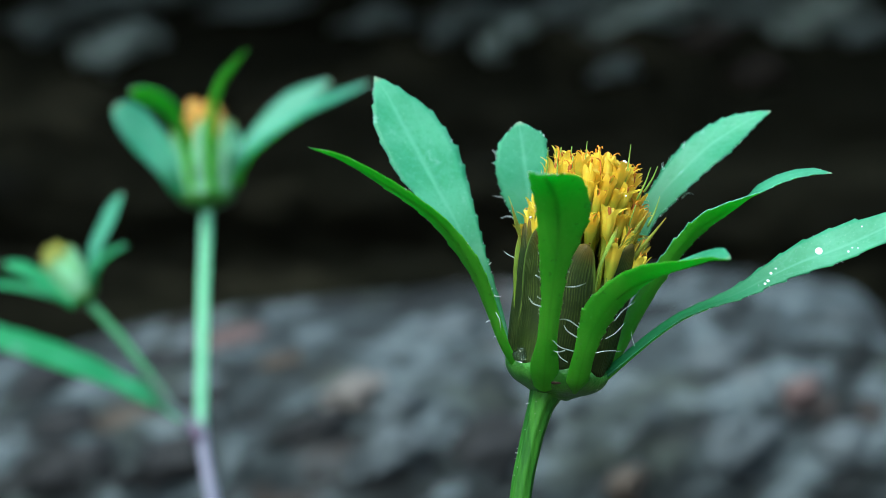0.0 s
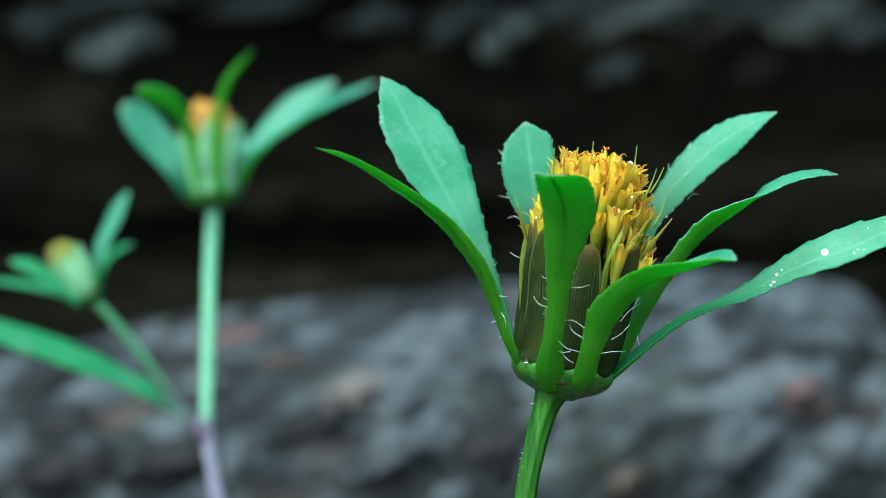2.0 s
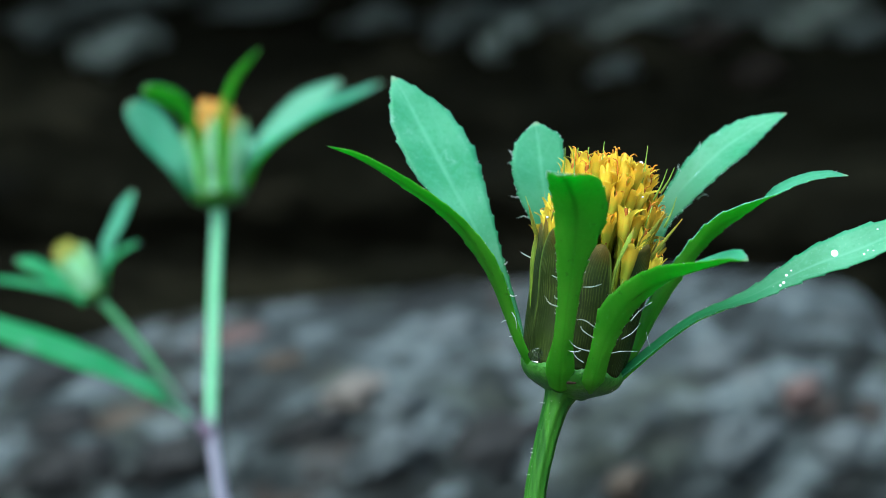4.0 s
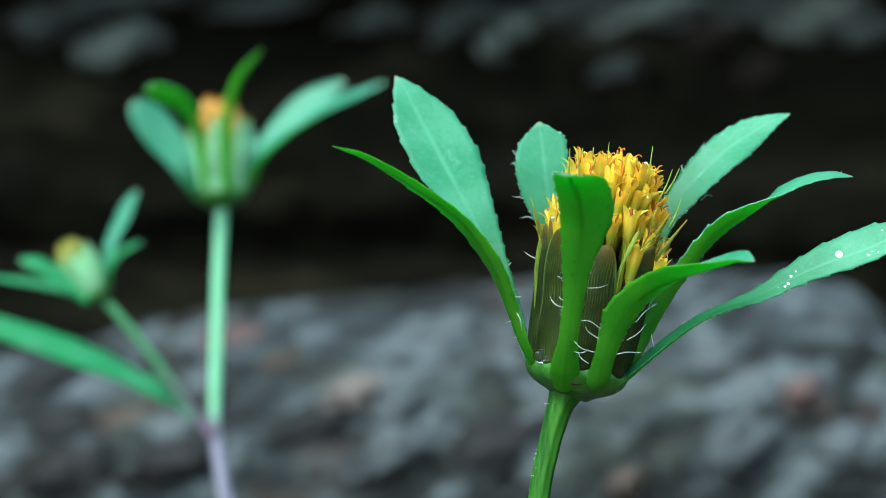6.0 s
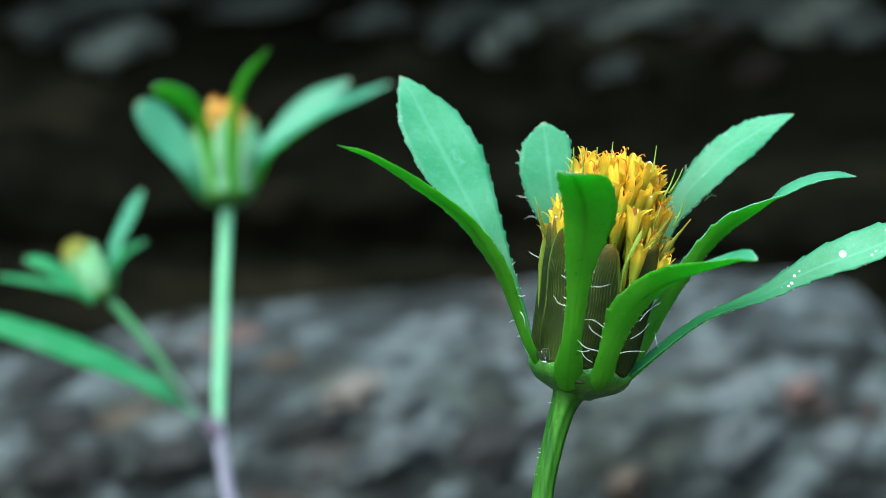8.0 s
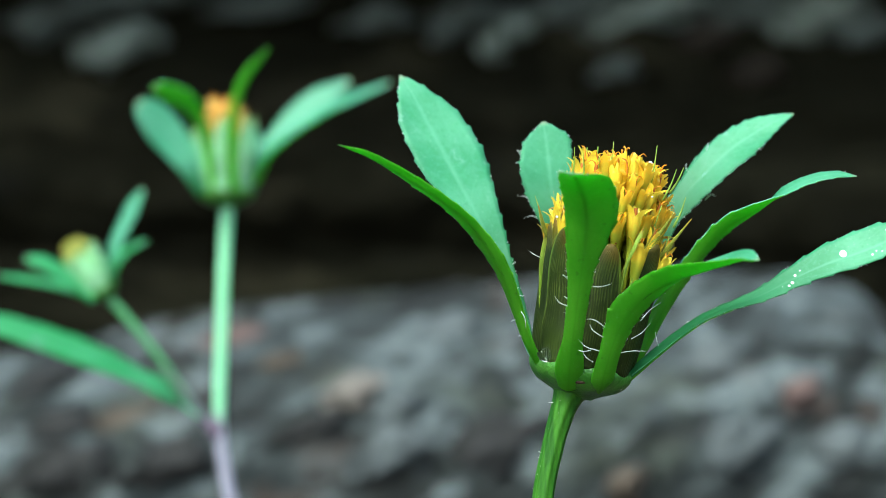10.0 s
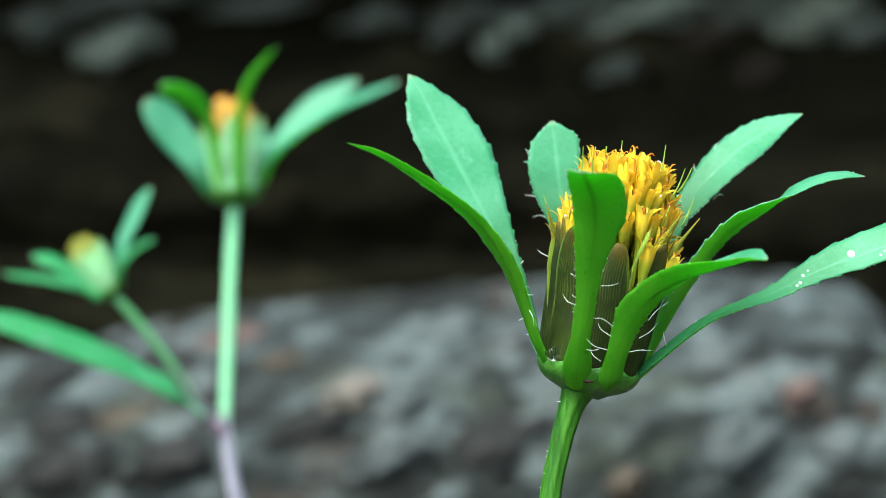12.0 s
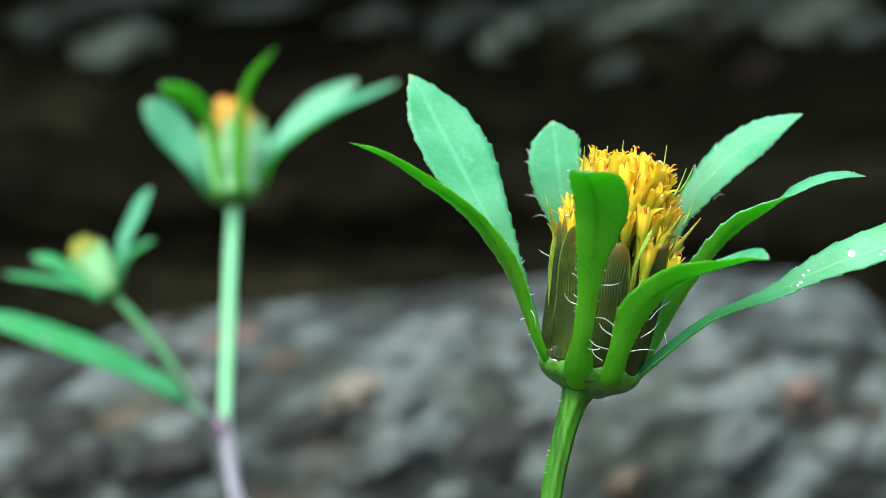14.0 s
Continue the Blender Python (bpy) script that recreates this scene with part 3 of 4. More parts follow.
def boulder_point(x, v):
    """A point of the weathered surface: x along, v from the front foot over the top to the back foot."""
    q = (x - BOULDER_X) / BOULDER_HALF
    e = max(0.0, 1 - abs(q) ** (36 if q > 0 else 8)) ** 0.5
    deep = max(0.0, 1 - abs(q) ** 6) ** 0.5 * (1 + 0.18 * noise.noise(Vector((x * 9, 4, 1))))
    k = boulder_top(x) / 0.2
    prof = [(0.475, -0.01), (0.47, 0.06), (0.462, 0.12), (0.456, 0.15), (0.458, 0.168), (0.475, 0.183), (0.53, 0.197), (0.575, 0.196), (0.61, 0.15), (0.625, 0.07), (0.63, -0.01)]
    u = v * (len(prof) - 1)
    i = min(int(u), len(prof) - 2)
    f = u - i
    y = prof[i][0] + (prof[i + 1][0] - prof[i][0]) * f
    z = prof[i][1] + (prof[i + 1][1] - prof[i][1]) * f
    p = Vector((x, 0.51 + (y - 0.51) * (0.3 + 0.7 * deep), z * k * e))
    nrm = Vector((0, -0.75 if v < 0.55 else 0.7, 0.6))
    amp = 0.2 if 0.5 < v < 0.7 else 1.0
    big = noise.fractal(p * 28, 0.7, 2.1, 4) * 0.0045 * amp
    fine = noise.fractal(p * 110 + Vector((3, 1, 7)), 0.6, 2.0, 3) * 0.002
    return p + nrm * (big + fine)


def boulder():
    nu, nv = 250, 130
    verts, faces = [], []
    for j in range(nv + 1):
        for i in range(nu + 1):
            x = BOULDER_X + BOULDER_HALF * (2 * i / nu - 1)
            verts.append(nearer(boulder_point(x, j / nv)))
    w = nu + 1
    for j in range(nv):
        for i in range(nu):
            faces.append((j * w + i, j * w + i + 1, (j + 1) * w + i + 1, (j + 1) * w + i))
    ob = new("boulder", mesh_object("boulder", verts, faces, [GRANITE]))
    return tagged(ob, "weathered grey granite boulder with pinkish and dark patches", "boulder")


def nodule(name, size, mat, parent, seed, label="", uneven=0.55):
    """A rounded, uneven mineral lump, unit-free: size is its three half-lengths in metres."""
    bm = bmesh.new()
    bmesh.ops.create_icosphere(bm, subdivisions=3, radius=1.0)
    for p in bm.verts:
        k = 1 + uneven * noise.fractal(p.co * 1.6 + Vector((seed * 3.1, seed, 0)), 0.7, 2.0, 3)
        p.co = Vector((p.co.x * size[0], p.co.y * size[1], p.co.z * size[2])) * k
    me = bpy.data.meshes.new(name)
    bm.to_mesh(me)
    bm.free()
    me.materials.append(mat)
    me.polygons.foreach_set("use_smooth", [True] * len(me.polygons))
    return part(name, me, parent, label)


# ---- dark bank behind ----
LIT_LEDGES = ((-0.1263, 0.2915, 0.0138, 0.007), (-0.139, 0.2846, 0.0104, 0.0064), (0.0278, 0.2938, 0.0087, 0.005), (0.0193, 0.2862, 0.006, 0.0046), (0.0819, 0.3019, 0.023, 0.008), (0.151, 0.3019, 0.023, 0.0087))
LIT_LEDGES_DIM = ((-0.1367, 0.3053, 0.032, 0.004), (-0.0262, 0.2996, 0.0127, 0.0058), (0.0, 0.2927, 0.0058, 0.0046), (0.0405, 0.3007, 0.0092, 0.0035), (0.1188, 0.303, 0.0138, 0.0058), (0.0704, 0.2777, 0.008, 0.004), (-0.165, 0.2975, 0.012, 0.006), (-0.08, 0.3035, 0.024, 0.0035), (0.05, 0.3035, 0.022, 0.005), (0.107, 0.3045, 0.026, 0.0045), (0.012, 0.3015, 0.016, 0.0045), (0.172, 0.2945, 0.014, 0.006))
BROWNISH = ((0.107, 0.2915, 0.0092, 0.0046), (0.1257, 0.2766, 0.0092, 0.0046))


def bank_point(x, z):
    p = Vector((x * 2.0, 3.3, z * 14))
    lay = noise.fractal(p, 0.8, 2.0, 4)
    step = math.sin(z * 62 + noise.noise(Vector((x * 6, 0, z * 4))) * 5) * 0.004
    # unseen overhang above the view, added to shade the face below
    edge = 0.325 + 0.006 * noise.noise(Vector((x * 11, 2, 0)))
    g = max(0.0, min(1.0, (z - edge) / 0.02))
    over = -0.118 * g * g * (3 - 2 * g) + 0.12 * max(0.0, z - 0.34)
    c = max(0.0, min(1.0, (0.235 - z) / 0.045))     # hollow under the face
    y = 0.84 + over + 0.03 * c * c * (3 - 2 * c) + (z - 0.2) * 0.1 + lay * 0.013 + step + noise.fractal(Vector((x * 25, z * 40, 5)), 0.6, 2.0, 3) * 0.006
    return Vector((x, y, z))


def rock_bank():
    """A long low ridge: layered front face, rough top, slope behind, tapering ends."""
    nx, nz = 400, 260
    verts, faces = [], []
    for j in range(nz + 1):
        for i in range(nx + 1):
            q = 2 * i / nx - 1
            x = 3.2 * (0.08 * q + 0.92 * q ** 3)
            e = max(0.0, 1 - abs(q) ** 8) ** 0.5
            v = j / nz
            if v < 0.85:
                p = bank_point(x, -0.02 + 0.62 * v / 0.85)
            else:
                g = (v - 0.85) / 0.15
                p = bank_point(x, 0.6)
                p = p + Vector((0, 1.6 * g, -0.62 * g ** 2 + 0.05 * math.sin(g * 3.1) * noise.noise(Vector((x * 3, g * 5, 2)))))
            verts.append(nearer((p.x, 0.8 + (p.y - 0.8) * (0.4 + 0.6 * e) + 0.5 * (1 - e), p.z * e - 0.02 * (1 - e))))
    w = nx + 1
    for j in range(nz):
        for i in range(nx):
            faces.append((j * w + i, j * w + i + 1, (j + 1) * w + i + 1, (j + 1) * w + i))
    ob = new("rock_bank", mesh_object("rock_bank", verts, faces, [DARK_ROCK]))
    return tagged(ob, "dark layered rock bank with pale patches painted for sky-lit ledges", "rock bank", kind="structure")


ground()
rock = boulder()
bank = rock_bank()

# patches in the granite, near-black ones painting shaded hollows: x, height, half-width, half-height, material
for k, (x, z, w, h, stone) in enumerate((
        (-0.0525, 0.1815, 0.0100, 0.0042, PINK_STONE), (-0.0205, 0.1725, 0.0065, 0.0042, CREAM_STONE), (0.0800, 0.1725, 0.0046, 0.0032, PINK_STONE),
        (0.0395, 0.1530, 0.0055, 0.0030, BROWN_ROCK), (-0.0380, 0.1780, 0.0060, 0.0022, BROWN_ROCK), (0.0080, 0.1590, 0.0130, 0.0070, DARK_SPOT), (0.0610, 0.1605, 0.0115, 0.0060, GREY_STONE), (-0.0120, 0.1605, 0.0090, 0.0042, GREY_STONE), (0.0880, 0.1600, 0.0080, 0.0050, GREY_STONE),
        (-0.0300, 0.1655, 0.0085, 0.0026, DARK_SPOT), (0.0600, 0.1800, 0.0085, 0.0045, GREY_STONE), (0.0000, 0.1850, 0.0080, 0.0040, GREY_STONE), (-0.0120, 0.1700, 0.0070, 0.0035, GREY_STONE), (-0.085, 0.156, 0.012, 0.005, DARK_SPOT), (-0.06, 0.1575, 0.01, 0.004, DARK_SPOT), (-0.095, 0.172, 0.009, 0.003, DARK_SPOT), (-0.072, 0.166, 0.008, 0.003, BROWN_ROCK), (-0.088, 0.1645, 0.010, 0.0035, DARK_SPOT), (-0.055, 0.1705, 0.008, 0.003, DARK_SPOT), (-0.064, 0.1785, 0.007, 0.0025, DARK_SPOT))):
    lo, hi = 0.1, 0.62
    for _ in range(30):
        mid = (lo + hi) / 2
        lo, hi = (mid, hi) if boulder_point(x, mid).z < z else (lo, mid)
    lump = nodule("rock_patch", (w * NEAR, 0.002, h * NEAR), stone, rock, k + 1, "", 0.6)
    lump.matrix_local = Matrix.Translation(nearer(boulder_point(x, lo))) @ pose(0, 0, 0, -38 if z > 0.168 else -6, random.uniform(-32, -12), 0)

# knobs on the bank's face; the pale ones carry ledge light as colour
for patches, stone in ((LIT_LEDGES, LEDGE_LIGHT), (LIT_LEDGES_DIM, LEDGE_LIGHT_DIM), (BROWNISH, BROWN_ROCK)):
    for k, (x, z, w, h) in enumerate(patches):
        lump = nodule("bank_patch", (w * NEAR, 0.007, h * NEAR), stone, bank, k + 31 + len(patches), "", 0.9)
        lump.matrix_local = Matrix.Translation(nearer(bank_point(x, z))) @ pose(0, 0, 0, 0, -9, 0)

# ---- the flower in front ----
FOOT_MAIN = (0.00286, 0.139, 0.0)
plant_a = new("flowering_plant")
tagged(plant_a, "green beggarticks plant with a yellow flower head and leafy bracts", "flowering plant")
HEAD = Vector((4.77, 1.0, 196.88))       # the head's base over the foot, in millimetres


def from_head(ctrl):
    return [HEAD + Vector(c) for c in ctrl]


tube("stem", [(0, 0, -4), (-0.6, 0.2, 60), (-0.6, 0.4, 130), (0.6, 0.4, 165), (1.7, 0.45, 181)] + from_head([(-2.45, -0.5, -8.56), (-1.81, -0.5, -5.08), (-1.43, -0.5, -3.57), (-1.09, -0.5, -2.43), (-0.78, -0.48, -1.6), (-0.4, -0.4, -0.7)]),
     [(0, 1.5), (0.2, 0.95), (0.3, 0.75), (0.5, 0.69), (0.6, 0.71), (0.7, 0.76), (0.8, 0.84), (0.9, 1.06), (1.0, 1.6)], STEM_GREEN, plant_a, 40, 140, 8, 0.07)
head_place = flower_head(plant_a, HEAD, (2.75, 0.2, 14.3), 1.0, PHYLLARY, (-53, 0, 40, 84, 137, 180, 225, 268), 100, 9.2, 4.0, 14.15, 4.9, 3, awns=14, scales=30)
# thin dry scales standing between the inner bracts and the florets
for k, (ang, tall, wide) in enumerate(((-78, 9.6, 0.6), (14, 9.9, 0.8), (22, 11.2, 0.6), (54, 10.6, 0.85), (68, 9.8, 0.8), (112, 10.0, 0.9), (160, 10.2, 0.9), (205, 10.0, 0.9), (245, 9.8, 0.9))):
    outward = (head_place(1, ang, 0) - head_place(0, ang, 0)).normalized()
    Blade([head_place(2.9, ang, 0.4), head_place(3.4, ang, 4.0), head_place(3.75, ang + 2, 0.8 * tall), head_place(4.0, ang + 4, tall)],
          [(0, wide * 0.7), (0.5, wide), (0.8, wide * 0.7), (0.93, wide * 0.3), (1, 0.03)], outward, outward, -0.3, n=16, seed=k + 40).build("membrane_scale", plant_a, MEMBRANE, MEMBRANE, 0.12, 6)


def swelling(name, base, size, mat, parent, seed, label=""):
    lump = nodule(name, [v * MM for v in size], mat, parent, seed, label, 0.12)
    lump.location = (HEAD + Vector(base)) * MM


swelling("white_bead", (4.5, -0.6, 13.9), (0.15, 0.15, 0.15), SPECK, plant_a, 72, "tiny white bead on the florets")
for base, size in (((2.58, -1.6, -1.16), 0.1), ((4.4, -3.0, 11.6), 0.07), ((-1.9, -3.6, 10.2), 0.09)):
    swelling("white_bead", base, (size, size, size), SPECK, plant_a, 75)
swelling("water_drop", (-2.5, -2.55, 1.1), (0.55, 0.24, 0.46), WATER, plant_a, 79, "clear water drop at the foot of the inner bracts")
swelling("scar", (-0.1, -3.0, -0.62), (0.55, 0.3, 0.17), SCAR, plant_a, 70, "brown scar on the cup")

BRACT_COUNT = 0


def bract(ctrl, one, other, faces, teeth, tooth, fold=0.16, under=False, hairs=(), rib_lift=0.03, upper=LEAF_TOP):
    """A leafy bract: line from the cup to the tip, half-widths of its two sides, directions of the upper face along it, teeth, hairs."""
    global BRACT_COUNT
    BRACT_COUNT += 1
    blade = Blade(from_head(ctrl), one, faces, other, fold, teeth, tooth * 0.85, 0.04, 180, BRACT_COUNT)
    ob = blade.build("bract", plant_a, upper, LEAF_UNDER, 0.24, 12, rim=LEAF_UNDER if under else upper if upper == LEAF_LOW else VEIN_PALE)
    blade.rib(ob, VEIN_DARK if under else VEIN_PALE, 0.11 if under else 0.1, 0.0 if under else rib_lift)
    blade.fringe(ob, 0.25, 0.98, 55, 0.14, BRACT_COUNT)
    for line in hairs:
        hair(ob, line)
    return blade, ob


# the broad one, its upper face to the viewer
bract([(-2.3, 0.6, -0.4), (-3.4, 1.3, 1.34), (-3.93, 2.0, 3.15), (-4.39, 2.4, 4.88), (-5.15, 3.0, 6.8), (-5.99, 3.6, 8.35), (-6.93, 4.3, 10.19), (-7.98, 5.0, 12.09), (-9.17, 5.8, 14.37), (-10.49, 6.7, 16.83), (-11.55, 7.5, 18.88), (-12.49, 8.0, 20.36)],
      [0.34, 0.3, 0.4, 0.57, 0.73, 0.89, 1.25, 1.63, 2.2, 2.08, 1.16, 0.03], [0.24, 0.38, 0.5, 0.5, 0.67, 1.15, 1.67, 2.3, 2.75, 2.45, 1.2, 0.05],
      [(0, (0.3, -0.9, 0.3)), (1, (0.3, -0.9, 0.3))], 20, 0.16, [(0, 0.6), (0.25, 0.4), (0.5, 0.1)],
      hairs=[(-4.28, 5.04, -3.97, 4.88, -3.62, 4.92, 2.2), (-4.53, 7.0, -4.41, 7.11, -4.3, 7.23, 3)])
# the narrow one before it, seen from below
bract([(-2.3, -0.9, -0.4), (-3.6, -2.2, 1.73), (-4.4, -3.1, 3.89), (-5.2, -4.0, 5.94), (-6.16, -4.8, 7.72), (-7.48, -5.6, 9.54), (-9.04, -6.4, 10.87), (-10.84, -7.1, 12.01), (-12.79, -7.9, 13.17), (-14.55, -8.5, 14.04), (-16.08, -9.0, 14.51)],
      [0.31, 0.5, 0.56, 0.72, 0.8, 0.6, 0.6, 0.7, 0.65, 0.6, 0.03], [0.39, 0.45, 0.71, 0.95, 1.2, 1.3, 1.17, 1.1, 1.0, 0.7, 0.03],
      [(0, (0.75, 0.55, 0.3)), (0.3, (0.75, 0.55, 0.3)), (0.5, (0.5, 0.45, 0.65)), (0.7, (0.35, 0.3, 0.85)), (1, (0.3, 0.0, 0.9))], 15, 0.12, under=True,
      hairs=[(-4.19, 3.98, -3.93, 3.5, -3.86, 2.79, -3.6), (-4.51, 3.4, -4.7, 3.37, -4.84, 3.25, -3), (-4.05, 2.27, -4.2, 2.34, -4.31, 2.3, -2.5)])
# the blunt one behind the florets
bract([(0.47, 5.0, 3.44), (-0.58, 6.0, 6.97), (-1.2, 6.4, 9.75), (-1.58, 6.8, 11.94), (-1.81, 7.0, 13.74), (-2.04, 7.3, 15.55), (-2.27, 7.5, 17.12)],
      [0.6, 0.95, 1.15, 1.8, 2.08, 1.7, 0.1], [0.6, 0.9, 1.05, 1.35, 1.6, 1.65, 0.15], [(0, (0, -0.9, 0.3)), (1, (0, -0.9, 0.3))], 15, 0.14,
      hairs=[(-2.81, 11.46, -3.41, 11.74, -4.13, 11.86, 6.8), (-2.51, 10.19, -3.06, 10.42, -3.58, 10.26, 6.5), (-3.84, 14.7, -4.04, 15.02, -4.16, 15.1, 7.1), (-3.88, 14.06, -4.08, 14.18, -4.24, 14.14, 7)])
# the upright one in front, its tip bent over towards the viewer
bract([(-0.95, -2.35, -1.0), (-0.97, -3.75, 0.2), (-0.87, -5.3, 2.39), (-0.71, -6.3, 4.53), (-0.51, -7.3, 6.72), (-0.35, -8.3, 8.69), (-0.4, -9.2, 10.35), (-0.74, -10.4, 11.67), (-1.32, -12.2, 12.5), (-1.75, -15.0, 12.58), (-2.05, -18.0, 12.48)],
      [0.7, 0.9, 0.62, 0.68, 0.78, 1.36, 2.0, 1.95, 1.3, 0.8, 0.15], [0.7, 1.0, 0.67, 0.66, 0.95, 1.27, 1.36, 1.35, 1.05, 0.6, 0.15],
      [(0, (0.1, 0.9, 0.25)), (0.5, (0.1, 0.9, 0.25)), (0.6, (0.1, 0.85, 0.35)), (0.7, (0.12, 0.75, 0.5)), (0.8, (0.15, 0.65, 0.65)), (0.9, (0.15, 0.55, 0.75)), (1, (0.15, 0.55, 0.8))], 16, 0.1, under=True,
      hairs=[(0.29, 5.7, 0.91, 5.73, 1.48, 5.91, -6.6), (-1.34, 4.43, -1.88, 4.65, -2.2, 5.12, -6.6), (-1.47, 6.28, -1.65, 6.39, -1.76, 6.46, -7.2), (-1.33, 4.9, -1.51, 5.0, -1.58, 5.11, -6.4)])
# the one that bends out to the side in front
bract([(1.05, -1.5, -1.3), (1.15, -3.45, -0.55), (1.5, -4.7, 1.19), (1.97, -5.3, 2.68), (2.7, -5.9, 3.98), (3.79, -6.7, 5.26), (5.3, -7.9, 6.19), (6.77, -9.2, 6.77), (8.17, -10.8, 7.28), (9.1, -12.0, 7.6), (9.86, -13.0, 7.5)],
      [0.4, 0.79, 0.73, 0.79, 0.75, 0.83, 0.95, 1.1, 1.0, 0.75, 0.1], [0.4, 0.7, 0.67, 0.9, 1.3, 1.15, 1.2, 1.15, 0.95, 0.7, 0.1],
      [(0, (-0.1, 0.9, 0.25)), (0.4, (-0.1, 0.9, 0.25)), (0.5, (-0.1, 0.75, 0.5)), (0.6, (-0.12, 0.38, 0.82)), (0.7, (-0.15, 0.0, 0.95)), (0.8, (-0.2, -0.2, 0.9)), (1, (-0.2, -0.35, 0.9))], 15, 0.12, [(0, 0.15), (0.4, 0.15), (0.55, 0.3), (0.7, 0.5), (1, 0.4)], True,
      hairs=[(1.11, 3.08, 0.42, 3.55, -0.16, 3.59, -6.2), (1.02, 2.42, 0.36, 2.85, 0.14, 3.25, -6), (0.82, 1.52, -0.05, 1.78, -0.56, 2.25, -5.6), (0.25, 1.55, -0.19, 1.48, -0.55, 1.55, -5.4),
             (0.46, 0.76, -0.02, 1.09, -0.27, 1.5, -5), (3.43, 3.5, 3.98, 4.19, 4.78, 4.74, -5.8), (2.9, 2.31, 3.59, 2.75, 4.14, 3.37, -5.2), (2.27, 1.38, 3.04, 1.52, 3.95, 1.49, -4.8)])
# the high one behind
bract([(3.3, 5.0, 3.44), (5.08, 6.0, 6.97), (6.52, 6.6, 9.95), (7.75, 7.0, 11.87), (9.33, 7.5, 13.56), (11.07, 8.0, 15.22), (12.94, 8.5, 16.49), (14.52, 8.8, 17.4), (15.8, 9.0, 17.98)],
      [0.9, 0.95, 0.9, 0.9, 1.3, 1.42, 1.25, 0.6, 0.05], [0.9, 0.8, 0.75, 1.25, 1.46, 1.65, 1.2, 0.55, 0.05], [(0, (-0.4, -0.8, 0.4)), (1, (-0.4, -0.8, 0.4))], 17, 0.13,
      hairs=[(9.27, 11.72, 9.67, 12.08, 10.07, 12.0, 7.4), (9.34, 15.28, 9.42, 15.56, 9.46, 15.84, 7.6), (7.97, 13.75, 7.85, 13.99, 7.89, 14.23, 7.2)])
# the middle one, turning from its lower to its upper face
bract([(2.9, 1.4, -0.6), (4.4, 3.0, 1.3), (5.53, 3.6, 3.41), (6.66, 4.0, 5.35), (7.83, 4.0, 7.14), (9.06, 3.8, 8.67), (10.49, 3.4, 9.99), (12.35, 2.8, 11.06), (14.01, 2.3, 12.13), (15.68, 1.9, 12.93), (17.33, 1.4, 13.3), (18.71, 1.0, 13.24)],
      [0.6, 0.62, 0.68, 0.76, 0.8, 0.8, 0.85, 0.95, 0.95, 0.8, 0.5, 0.05], [0.67, 0.67, 0.78, 0.69, 0.6, 0.66, 0.8, 0.95, 1.0, 0.95, 0.65, 0.05],
      [(0, (-0.6, 1.0, 0.3)), (0.36, (-0.6, 1.0, 0.3)), (0.455, (-0.6, 0.9, 0.4)), (0.545, (-0.5, 0.7, 0.6)), (0.636, (-0.4, 0.3, 0.85)), (0.727, (-0.3, -0.25, 0.9)), (1, (-0.2, -0.4, 0.9))], 15, 0.16)
# the low one with dried drops on it
low_blade, low_bract = bract([(2.3, -0.7, -1.15), (4.0, -0.7, 0.23), (5.46, -0.5, 1.43), (6.82, -0.3, 2.48), (8.38, -0.1, 3.5), (10.3, 0.0, 4.35), (12.4, 0.0, 5.18), (14.45, 0.0, 6.25), (16.7, 0.0, 7.28), (19.13, -0.2, 8.16), (21.7, -0.6, 9.37), (24.7, -1.0, 10.95)],
      [0.5, 0.5, 0.52, 0.52, 0.52, 0.55, 0.72, 1.0, 1.4, 1.6, 1.15, 0.05], [0.5, 0.5, 0.62, 0.75, 0.85, 0.85, 0.78, 0.72, 0.92, 1.02, 1.0, 0.05],
      [(0, (-0.6, -0.35, 0.7)), (0.36, (-0.6, -0.35, 0.7)), (0.455, (-0.5, -0.4, 0.75)), (0.545, (-0.45, -0.6, 0.7)), (0.636, (-0.35, -0.8, 0.6)), (0.727, (-0.3, -0.85, 0.55)), (1, (-0.3, -0.85, 0.55))], 16, 0.15, [(0, 0.35), (0.4, 0.3), (0.7, 0.12)],
      hairs=[(5.15, 1.67, 5.0, 2.12, 4.93, 2.61, -0.9)], rib_lift=-0.02, upper=LEAF_LOW)
hair(plant_a, (-2.79, 7.51, -3.28, 7.74, -3.55, 7.97, -0.5))
# pale thin edges of the inner bracts
for ctrl in ([(-2.92, -1.9, 4.2), (-2.88, -2.05, 5.8), (-2.8, -2.2, 7.41), (-2.47, -2.3, 9.47)], [(2.32, -3.5, 5.19), (2.67, -3.7, 7.05), (3.33, -3.6, 8.53), (3.79, -3.4, 9.46)]):
    Blade(from_head(ctrl), [(0, 0.03), (0.4, 0.11), (0.8, 0.15), (1, 0.04)], (-0.3, -0.9, 0), (-0.3, -0.9, 0.1), -0.2, n=24, seed=5).build("bract_edge", plant_a, EDGE_THIN, EDGE_THIN, 0.1, 4)

